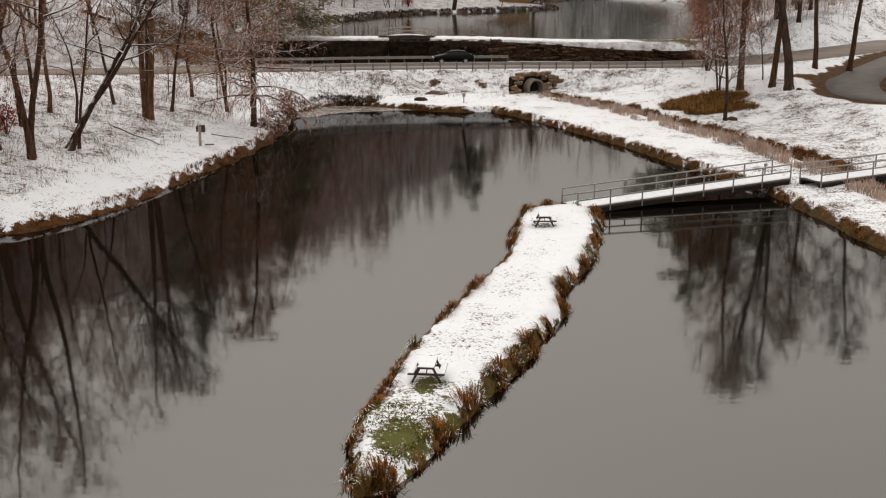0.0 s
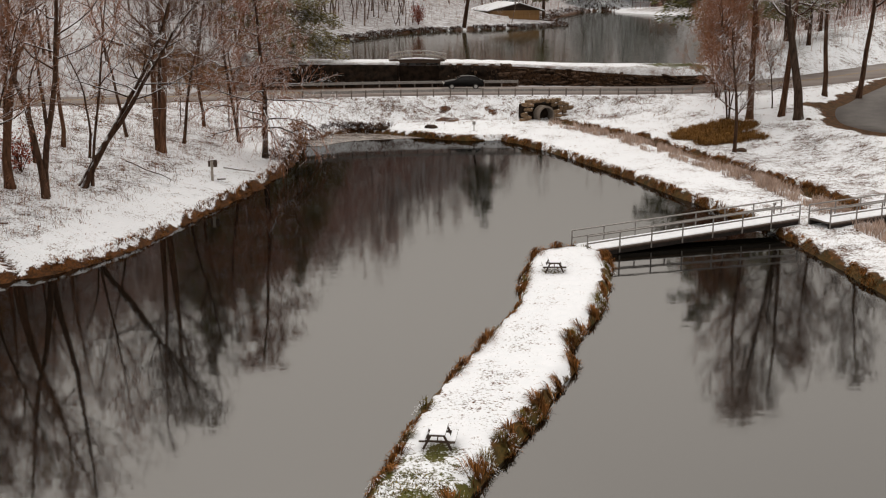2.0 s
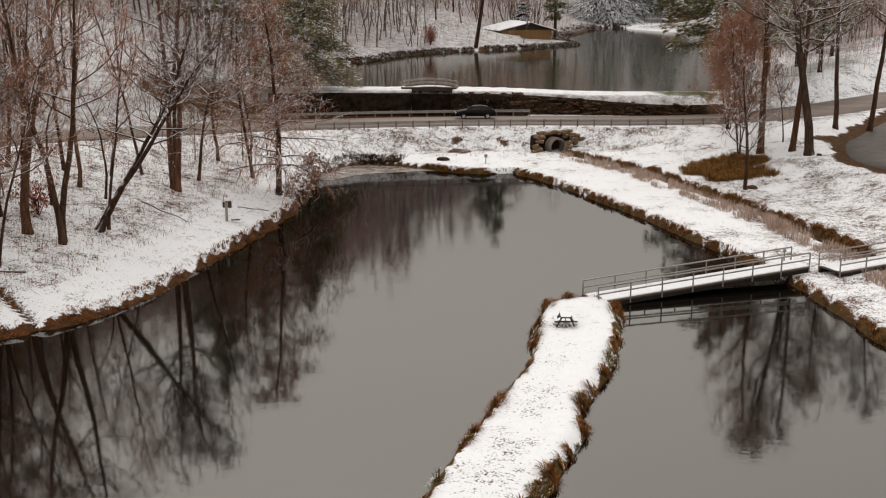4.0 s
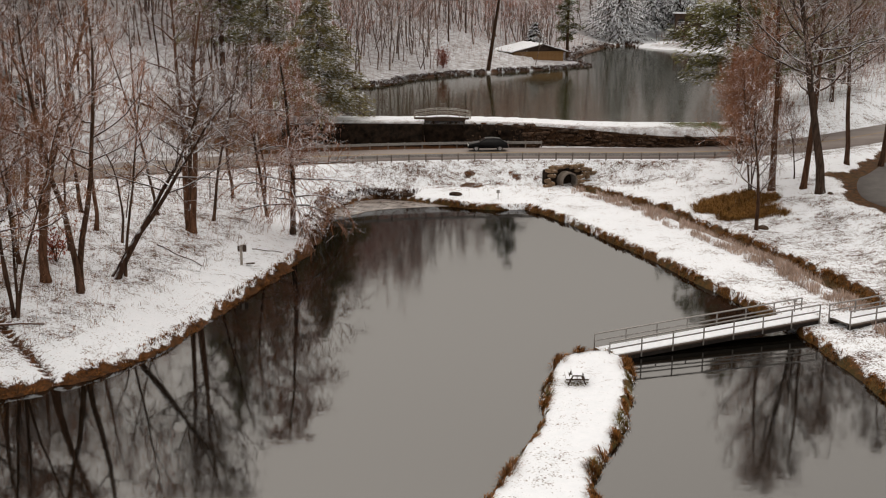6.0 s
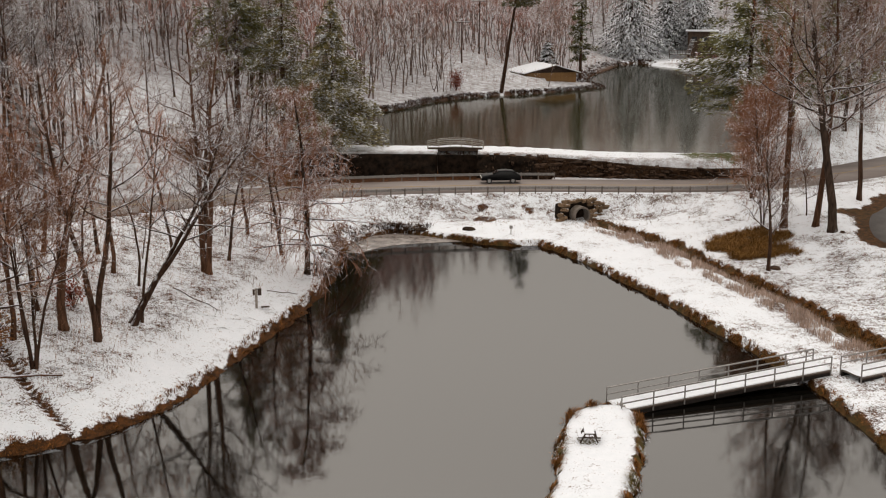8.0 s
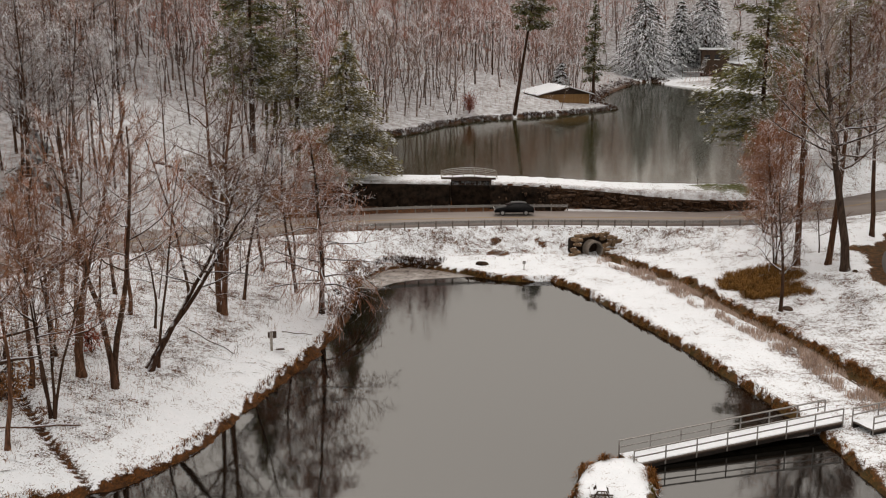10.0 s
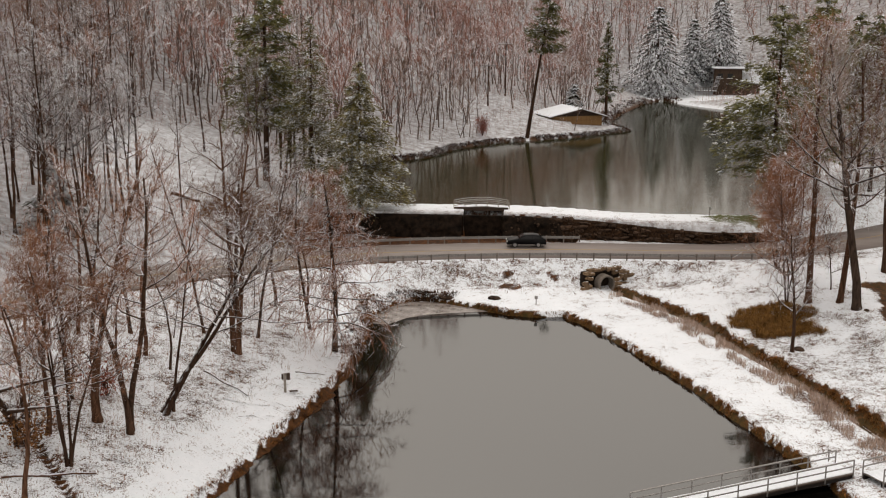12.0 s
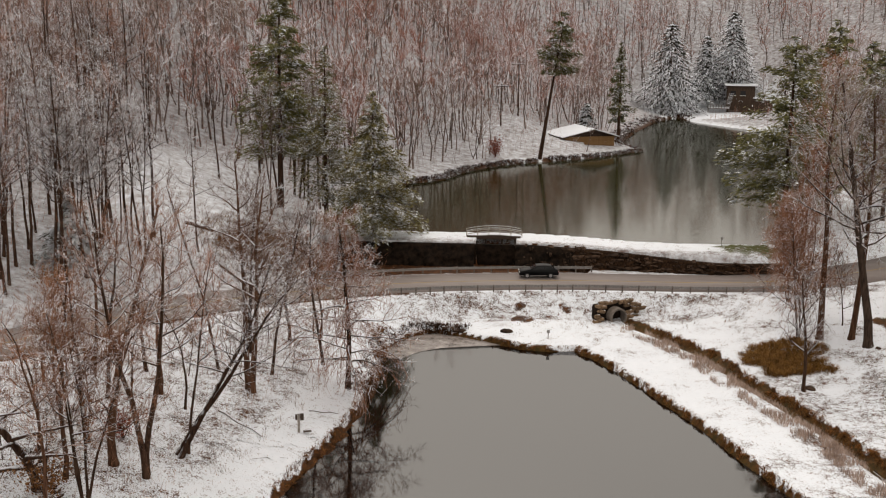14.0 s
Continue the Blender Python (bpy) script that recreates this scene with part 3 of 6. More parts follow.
def sweep(bm, pts, w, h):
    """One member of w by h that follows pts."""
    rows = []
    for i, p in enumerate(pts):
        way = (pts[min(i + 1, len(pts) - 1)] - pts[max(i - 1, 0)]).normalized()
        side = way.cross(Vector((0, 0, 1))).normalized() * w / 2
        up = side.cross(way).normalized() * h / 2
        rows.append([bm.verts.new(p + s * side + t * up) for s, t in ((-1, -1), (1, -1), (1, 1), (-1, 1))])
    for r0, r1 in zip(rows, rows[1:]):
        for k in range(4):
            bm.faces.new((r0[k], r0[(k + 1) % 4], r1[(k + 1) % 4], r1[k]))
    bm.faces.new(rows[0][::-1])
    bm.faces.new(rows[-1])
    bmesh.ops.recalc_face_normals(bm, faces=bm.faces[:])
    return bm


# ---- footbridges ----
def footbridge(label, a, b, width, posts, rise=0.0, rail=0.92, skirt=True, metal=None):
    """A plank footbridge from a to b (the middle of its deck at each end)."""
    a, b = Vector(a), Vector(b)
    root = thing("footbridge", label, "footbridge", Matrix.Translation(a))
    b = b - a
    flat = Vector((b.x, b.y, 0)).normalized()
    side = Vector((-flat.y, flat.x, 0)) * (width / 2)

    def at(u, s=0.0, dz=0.0):
        return b * u + side * s + Vector((0, 0, dz + rise * 4 * u * (1 - u)))

    for s in (-0.86, 0.86):
        for k in range(posts - 1):
            bm = bmesh.new()
            bar(bm, at(k / (posts - 1), s, -0.30), at((k + 1) / (posts - 1), s, -0.30), 0.16, 0.36)
            part("beam", bm, M_STEEL, root)
    n = int(b.length / 0.29)
    share = None
    q = b.to_track_quat("X", "Z").to_matrix().to_4x4()
    for k in range(n):
        p = at((k + 0.5) / n, 0, -0.06)
        if share is None:
            bm = bmesh.new()
            box(bm, (0.265, width + 0.1, 0.08), None, 0.012)
            ob = part("plank", bm, M_TIMBER, root)
            share = ob.data
        else:
            ob = new("plank", share)
            ob.parent = root
        ob.matrix_local = Matrix.Translation(p) @ q
    bm = bmesh.new()
    sn = 40
    vs = [[bm.verts.new(at(i / sn, s, 0.035 + 0.03 * math.sin(i * 2.3 + s * 4) * (abs(s) < 0.9))) for s in (-0.93, -0.5, 0.0, 0.5, 0.93)] for i in range(sn + 1)]
    lo = [[bm.verts.new(at(i / sn, s, -0.018)) for s in (-0.96, 0.96)] for i in range(sn + 1)]
    for i in range(sn):
        for j in range(4):
            bm.faces.new((vs[i][j], vs[i + 1][j], vs[i + 1][j + 1], vs[i][j + 1]))
        bm.faces.new((lo[i][0], lo[i + 1][0], vs[i + 1][0], vs[i][0]))
        bm.faces.new((vs[i][4], vs[i + 1][4], lo[i + 1][1], lo[i][1]))
    part("snow_cover", bm, M_SNOW, root, "trodden white snow on the deck")
    for s in (-1, 1):
        for k in range(posts):
            bm = bmesh.new()
            u = k / (posts - 1)
            box(bm, (0.085, 0.085, rail + 0.42), Matrix.Translation(at(u, s, rail / 2 - 0.21)), 0.01)
            part("post", bm, metal or M_RAIL, root)
        for dz, w, h in ((rail, 0.12, 0.07), (rail * 0.5, 0.05, 0.08)):
            bm = bmesh.new()
            steps = 24 if rise else 1
            sweep(bm, [at(k / steps, s, dz) for k in range(steps + 1)], w, h)
            part("handrail" if dz == rail else "mid_rail", bm, metal or M_RAIL, root)
        if skirt:
            bm = bmesh.new()
            bar(bm, at(0, s * 0.985, -0.13), at(1, s * 0.985, -0.13), 0.05, 0.14)
            part("edge_board", bm, M_DARKWOOD, root, "dark edge board")
    return root


footbridge("long timber footbridge with snowy deck and grey rails over water", (7.95, 72.25, 0.42), (23.1, 79.2, 1.06), 1.9, 8)
footbridge("straight timber footbridge with snowy deck and rails over the ditch", (24.6, 77.5, 1.08), (35.2, 83.4, 1.20), 1.9, 6)
arch = footbridge("small arched dark timber footbridge with rails on the dam's spillway", (-8.5, 157.4, UP + 0.30), (-1.0, 157.9, UP + 0.30), 1.6, 6, rise=0.42, rail=0.95, skirt=False, metal=M_PALEWOOD)
for s in (0.35, 0.65):
    bm = bmesh.new()
    rod(bm, (7.5 * s, -0.55, -2.4), (7.5 * s, -0.55, 0.2), 0.11)
    part("pile", bm, M_DARKWOOD, arch)
bm = bmesh.new()
box(bm, (7.3, 0.12, 0.5), Matrix.Translation((3.75, -0.86, 0.10)), 0.02)
part("side_board", bm, M_DARKWOOD, arch, "dark brown side board")


# ---- picnic tables ----
def picnic_table():
    root = thing("picnic_table", "dark wooden picnic table with attached benches on snowy ground", "picnic table", group="picnic tables on the island")
    L = 1.6
    for name, y, z, n, w in (("tabletop_board", 0, 0.74, 5, 0.145), ("bench_board", -0.66, 0.44, 2, 0.14), ("bench_board", 0.66, 0.44, 2, 0.14)):
        for k in range(n):
            bm = bmesh.new()
            box(bm, (L, w - 0.012, 0.045), Matrix.Translation((0, y + (k - (n - 1) / 2) * w, z)), 0.008)
            part(name, bm, M_DARKWOOD, root)
    for x in (-0.62, 0.62):
        for s in (-1, 1):
            bm = bmesh.new()
            bar(bm, (x, s * 0.28, 0.72), (x, s * 0.62, 0.0), 0.05, 0.10)
            part("leg", bm, M_DARKWOOD, root)
        bm = bmesh.new()
        bar(bm, (x + 0.05, -0.78, 0.39), (x + 0.05, 0.78, 0.39), 0.045, 0.10)
        part("bench_bearer", bm, M_DARKWOOD, root)
        bm = bmesh.new()
        bar(bm, (x + 0.05, -0.33, 0.68), (x + 0.05, 0.33, 0.68), 0.045, 0.09)
        part("top_bearer", bm, M_DARKWOOD, root)
        bm = bmesh.new()
        bar(bm, (x + 0.02, 0, 0.40), (x * 0.15, 0, 0.70), 0.045, 0.08)
        part("brace", bm, M_DARKWOOD, root)
    for y, z, w, l in ((0.66, 0.478, 0.26, 1.45), (-0.66, 0.478, 0.26, 1.35), (0.0, 0.785, 0.70, 1.52)):
        bm = bmesh.new()
        box(bm, (l, w, 0.03), Matrix.Translation((0.03, y, z)), 0.012)
        part("snow_patch", bm, M_SNOW, root, "thin white snow")
    return root


table = picnic_table()
table.matrix_world = pose(-0.55, 40.5, height(-0.55, 40.5), 0, 0, 84)
table.scale = (0.80, 0.84, 0.80)
copy_thing(table, pose(5.8, 65.9, height(5.8, 65.9), 0, 0, 90))


# ---- guardrails ----
def guardrail(label, start, end, off, spacing=2.0):
    """A steel beam on short posts beside the road; start and end are places on the plan's x axis."""
    root = thing("guardrail", label, "guardrail")
    xs = np.array([p[0] for p in ROAD]); ys = np.array([p[1] for p in ROAD]); zs = np.array([p[2] for p in ROAD])
    n = int(abs(end - start) / spacing)
    pts = []
    for k in range(n + 1):
        x = start + (end - start) * k / n
        y = np.mean([np.interp(x + dx, xs, ys) for dx in (-5, -2.5, 0, 2.5, 5)])
        sl = (np.interp(x + 3, xs, ys) - np.interp(x - 3, xs, ys)) / 6
        c = 1 / math.hypot(1, sl)
        pts.append(Vector((x - sl * c * off, y + c * off, float(np.interp(x, xs, zs)) - 0.06)))
    share = None
    for p in pts:
        if share is None:
            bm = bmesh.new()
            box(bm, (0.15, 0.17, 1.0), Matrix.Translation((0, 0, 0.32)), 0.012)
            ob = part("post", bm, M_TIMBER, root)
            share = ob.data
        else:
            ob = new("post", share)
            ob.parent = root
        ob.location = p
    prof = [(-0.16, 0.0), (-0.10, 0.045), (-0.05, 0.0), (0.05, 0.0), (0.10, 0.045), (0.16, 0.0)]
    s = -0.11 if off > 0 else 0.11
    bm = bmesh.new()
    rows = [[bm.verts.new(p + Vector((0, s * (1 + d * 8), 0.60 + z))) for z, d in prof] + [bm.verts.new(p + Vector((0, s * 0.8, 0.60 + z))) for z, d in reversed(prof)] for p in pts]
    for r0, r1 in zip(rows, rows[1:]):
        for k in range(12):
            bm.faces.new((r0[k], r1[k], r1[(k + 1) % 12], r0[(k + 1) % 12]))
    part("beam", bm, M_RAIL, root, "galvanised grey steel beam")
    return root


guardrail("galvanised guardrail on short posts above the snowy embankment", -19, 31, -ROAD_HALF - 0.55)
guardrail("galvanised guardrail on short posts beside the dam's spillway", -24, 8.2, ROAD_HALF + 0.9)


# ---- stones ----
def stone_mesh(name, rnd, sx, sy, sz):
    bm = bmesh.new()
    bmesh.ops.create_cube(bm, size=1.0, matrix=Matrix.Diagonal((sx, sy, sz, 1)))
    bmesh.ops.bevel(bm, geom=bm.edges[:], offset=min(sx, sy, sz) * 0.18, segments=1, affect="EDGES")
    for v in bm.verts:
        v.co += Vector((rnd.uniform(-1, 1) * sx, rnd.uniform(-1, 1) * sy, rnd.uniform(-1, 1) * sz)) * 0.07
    me = bpy.data.meshes.new(name)
    bm.to_mesh(me)
    bm.free()
    return me


def stones(parent, name, mat, places, rnd, variants=6):
    shapes = []
    for _ in range(variants):
        me = stone_mesh(name, rnd, 1, 1, 1)
        me.materials.append(mat)
        shapes.append(me)
    for p, size, turn in places:
        ob = new(name, rnd.choice(shapes))
        ob.parent = parent
        ob.matrix_local = Matrix.LocRotScale(p, Euler((rnd.uniform(-0.3, 0.3), rnd.uniform(-0.25, 0.25), turn + rnd.uniform(-0.12, 0.12))), size)


def culvert():
    rnd = random.Random(11)
    x0, y0, z0 = 10.2, 131.3, 0.55
    root = thing("culvert", "round concrete culvert pipe set in a snowy block headwall", "culvert", pose(x0, y0, z0, 0, 0, 26))
    bm = bmesh.new()
    seg = 28
    R0, R1 = 0.86, 1.05
    ring = [[bm.verts.new((r * math.cos(2 * math.pi * k / seg), y, 0.9 + r * math.sin(2 * math.pi * k / seg))) for k in range(seg)] for r, y in ((R0, 2.2), (R0, -0.45), (R1, -0.45), (R1, 2.2))]
    for a, b in ((0, 1), (1, 2), (2, 3)):
        for k in range(seg):
            bm.faces.new((ring[a][k], ring[a][(k + 1) % seg], ring[b][(k + 1) % seg], ring[b][k]))
    bm.faces.new(ring[0])
    part("pipe", bm, M_CONCRETE, root, "stained grey concrete pipe", smooth=False)
    places = []
    for row in range(6):
        z = 0.2 + row * 0.44
        x = -3.0 + (row % 2) * 0.4 + row * 0.16
        while x < 3.2 - row * 0.16:
            w = rnd.choice((0.5, 0.8, 1.2, 1.5)) * rnd.uniform(0.9, 1.1)
            c = x + w / 2
            if math.hypot(c, z - 0.9) > 1.15 + w * 0.28:
                places.append((Vector((c, 0.1 + row * 0.16 + abs(c) * 0.05 + rnd.uniform(-0.2, 0.2), z + rnd.uniform(-0.08, 0.08))), Vector((w, rnd.uniform(0.5, 0.8), rnd.uniform(0.42, 0.52))), rnd.uniform(-0.15, 0.15)))
            x += w + 0.02
    # backs the blocks; its near-black colour also paints the shade inside the pipe
    bm = bmesh.new()
    box(bm, (4.6, 1.5, 2.2), Matrix.Translation((0.1, 1.5, 1.05)), 0.4)
    part("backing", bm, M_SHADE_EARTH, root, "near-black earth behind the blocks, also the pipe's shaded inside")
    stones(root, "block", M_BLOCK, places, rnd)
    return root


culvert()


def dam_wall():
    rnd = random.Random(5)
    root = thing("dam_wall", "dark dry-stone dam face with snowy crest above the road", "stone wall")
    pts = [Vector((x, y, 0)) for x, y in DAM_TOP]
    places = []
    for a, b in zip(pts, pts[1:]):
        length, way = (b - a).length, (b - a).normalized()
        out = Vector((way.y, -way.x, 0))
        turn = math.atan2(way.y, way.x)
        for row in range(7):
            u = rnd.uniform(0, 0.5)
            while u < length:
                w = rnd.choice((0.25, 0.4, 0.7, 1.1, 1.8)) * rnd.uniform(0.8, 1.2)
                p = a + way * (u + w / 2)
                u += w + 0.03
                if p.x < -1.4 or rnd.random() < 0.45:
                    continue
                crest = UP + 0.30 - 0.2 * float(smooth01(np.array((p.x - 4) / 16)))
                base = 2.4 if p.x < 8 else 2.95
                h = (crest - base) / 7
                wane = float(smooth01(np.array((p.x - 7) / 22)))
                crest -= 0.85 * wane
                h = (crest - base) / 7
                p = p + out * (0.10 + 1.3 * wane + (6 - row) * (0.20 - 0.1 * wane) + rnd.uniform(-0.2, 0.2))
                p.z = base + h * (row + 0.5 + rnd.uniform(-0.6, 0.6))
                if len(places) < 300:
                    places.append((p, Vector((w, rnd.uniform(0.6, 0.9), h * rnd.uniform(0.5, 1.7))), turn + rnd.uniform(-0.4, 0.4)))
    stones(root, "stone", M_STONE, places, rnd, 8)
    # the two western faces carry the dam's shadow in their near-black colour
    for x0, x1, face in ((-25.5, -7.2, M_SHADE_EARTH), (-1.8, 6.0, M_SHADE_EARTH), (6.0, 32.5, M_LITTER)):
        bm = bmesh.new()
        n, levels = 90, 12
        rows = []
        for i in range(n + 1):
            x = x0 + (x1 - x0) * i / n
            y = float(np.interp(x, [p[0] for p in DAM_TOP], [p[1] for p in DAM_TOP]))
            row = []
            for k in range(levels + 1):
                u = k / levels
                wane = float(smooth01(np.array((x - 7) / 22)))
                zz = 2.2 + (3.05 - 0.2 * min(max((x - 4) / 16, 0), 1) - 0.85 * wane) * u
                push = 0.55 * noise.noise(Vector((x * 0.8, zz * 1.2, 2))) + 0.35 * noise.noise(Vector((x * 2.6, zz * 3.2, 7)))
                row.append(bm.verts.new((x, y - 0.25 - 1.3 * wane - (1.6 - 0.7 * wane) * (1 - u) - push * (1 - u ** 6), zz + 0.12 * noise.noise(Vector((x * 1.7, zz, 4))))))
            row.append(bm.verts.new((x, y + 0.7 - 1.3 * wane, 5.2 - 0.2 * min(max((x - 4) / 16, 0), 1) - 0.75 * wane)))
            rows.append(row)
        for r0, r1 in zip(rows, rows[1:]):
            for k in range(levels + 1):
                bm.faces.new((r0[k], r1[k], r1[k + 1], r0[k + 1]))
        part("earth_face", bm, face, root, "face of leaf litter and shade-darkened earth", smooth=True)
    # abutments take the same shade-darkened colour
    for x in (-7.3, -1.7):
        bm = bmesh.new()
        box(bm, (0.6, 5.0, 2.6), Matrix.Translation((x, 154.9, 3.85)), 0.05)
        part("abutment", bm, M_SHADE_EARTH, root, "stone abutment of the spillway with shade in its colour")
    # near-black block added for the shaded opening under the bridge
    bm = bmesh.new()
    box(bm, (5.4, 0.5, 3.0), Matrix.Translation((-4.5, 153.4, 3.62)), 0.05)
    part("weir", bm, M_SHADE_EARTH, root, "near-black block standing in for the spillway's shaded opening")
    return root


dam_wall()


def rock_group():
    rnd = random.Random(3)
    for x, y, s in ((-10.2, 127.6, 0.32), (-9.2, 127.4, 0.32), (-8.2, 127.0, 0.55), (-9.6, 128.4, 0.32), (-11.2, 128.2, 0.5),
                          (-7.4, 126.6, 0.4), (-2.4, 126.3, 0.55), (26.6, 107.9, 0.45), (34.9, 115.6, 0.3)):
        bm = bmesh.new()
        bmesh.ops.create_icosphere(bm, subdivisions=2, radius=s, matrix=Matrix.Diagonal((1.3, 0.9, 0.6, 1)))
        for v in bm.verts:
            v.co *= 1 + 0.28 * noise.noise(v.co * 2.2 / s + Vector((x, y, 0)))
        ob = tagged(part("rock", bm, M_STONE), "dark rough rock half covered with snow beside the water", "rock", "rocks by the shore")
        ob.matrix_world = pose(x, y, height(x, y) + 0.1 * s, 0, 0, rnd.uniform(0, 360))


rock_group()


# ---- small things on the banks ----
def post_box():
    x, y = -19.2, 92.3
    root = thing("post_box", "weathered post carrying small dark boxes on the snowy bank", "sign post", pose(x, y, height(x, y) - 0.05, 0, 0, 15))
    bm = bmesh.new()
    box(bm, (0.20, 0.16, 1.75), Matrix.Translation((0, 0, 0.87)), 0.015)
    part("post", bm, M_PALEWOOD, root, "pale weathered post")
    for s, w, h in ((-0.2, 0.16, 0.45), (0.27, 0.30, 0.55)):
        bm = bmesh.new()
        box(bm, (w, 0.26, h), Matrix.Translation((s, 0, 1.42)), 0.02)
        part("box", bm, M_DARKWOOD, root, "dark box")
    bm = bmesh.new()
    box(bm, (0.7, 0.35, 0.05), Matrix.Translation((0.7, -0.1, 0.16)), 0.015)
    part("step_board", bm, M_DARKWOOD, root)


post_box()


def marker(name, label, x, y, h, head):
    root = thing(name, label, "marker post", Matrix.Translation((x, y, height(x, y) - 0.05)))
    bm = bmesh.new()
    rod(bm, (0, 0, 0), (0, 0, h), 0.045)
    part("stake", bm, M_TIMBER, root)
    bm = bmesh.new()
    box(bm, head, Matrix.Translation((0, -0.05, h - head[2] / 2 + 0.06)), 0.012)
    part("plate", bm, M_RAIL, root, "small grey plate")


marker("marker_post", "short thin post with a small plate on the snowy shore", 2.2, 124.0, 1.0, (0.34, 0.04, 0.34))
marker("marker_post", "short thin post with a small plate beside the footbridge", 22.6, 81.4, 0.9, (0.22, 0.04, 0.2))
marker("marker_post", "short pale post on the dam's snowy crest", 25.6, 155.4, 1.1, (0.3, 0.05, 0.3))


# ---- buildings ----
def gable_cabin():
    x, y = 11.6, 263.5
    z = 6.45
    root = thing("cabin", "low tan board cabin with snow-covered gable roof by the pond", "cabin", pose(x, y, z, 0, 0, 20))
    W, D, hw, hr = 11.6, 10.0, 1.7, 3.1
    n = 42
    share = None
    for k in range(n):
        if share is None:
            bm = bmesh.new()
            box(bm, (W / n - 0.02, 0.06, hw + 0.6), None, 0.01)
            ob = part("board", bm, M_TANWOOD, root)
            share = ob.data
        else:
            ob = new("board", share)
            ob.parent = root
        ob.location = (-W / 2 + (k + 0.5) * W / n, -D / 2 - 0.05, (hw - 0.6) / 2)
    bm = bmesh.new()
    box(bm, (W, D, hw + 0.6), Matrix.Translation((0, 0, (hw - 0.6) / 2)))
    part("wall", bm, M_TANWOOD, root, "tan board wall")
    bm = bmesh.new()
    vs = [bm.verts.new(p) for p in ((-W / 2, -D / 2 + 0.3, hw), (W / 2, -D / 2 + 0.3, hw), (0.8, -D / 2 + 0.3, hr - 0.12), (-W / 2, D / 2, hw), (W / 2, D / 2, hw), (0.8, D / 2, hr - 0.12))]
    for f in ((0, 1, 2), (3, 5, 4), (0, 2, 5, 3), (1, 4, 5, 2)):
        bm.faces.new([vs[i] for i in f])
    part("gable", bm, M_DARKWOOD, root, "dark open gable")
    for s, xa in ((-1, -W / 2 - 0.9), (1, W / 2 + 0.9)):
        for name, mat, dz, t, grow in (("roof", M_DARKWOOD, 0.0, 0.18, 0.0), ("roof_snow", M_SNOW, 0.2, 0.16, -0.05)):
            bm = bmesh.new()
            za = hw - 0.30
            low, high = Vector((xa, 0, za + dz)), Vector((0.8, 0, hr + dz))
            seg = 12
            g = [[bm.verts.new((*(low.lerp(high, i / 4).xy + Vector((0, -D / 2 - 0.7 - grow + (D + 1.6) * j / seg))), low.lerp(high, i / 4).z + (0.04 * math.sin(i * 1.7 + j) if grow else 0) + h)) for i in range(5) for h in (0, t)] for j in range(seg + 1)]
            for j in range(seg):
                for i in range(4):
                    for h in (0, 1):
                        bm.faces.new((g[j][2 * i + h], g[j + 1][2 * i + h], g[j + 1][2 * i + 2 + h], g[j][2 * i + 2 + h]))
                for e in (0, 8):
                    bm.faces.new((g[j][e], g[j][e + 1], g[j + 1][e + 1], g[j + 1][e]))
            for j in (0, seg):
                for i in range(4):
                    bm.faces.new((g[j][2 * i], g[j][2 * i + 2], g[j][2 * i + 3], g[j][2 * i + 1]))
            bmesh.ops.recalc_face_normals(bm, faces=bm.faces[:])
            part(name, bm, mat, root, "smooth white snow on the roof" if mat is M_SNOW else "dark roof edge")
    return root


gable_cabin()


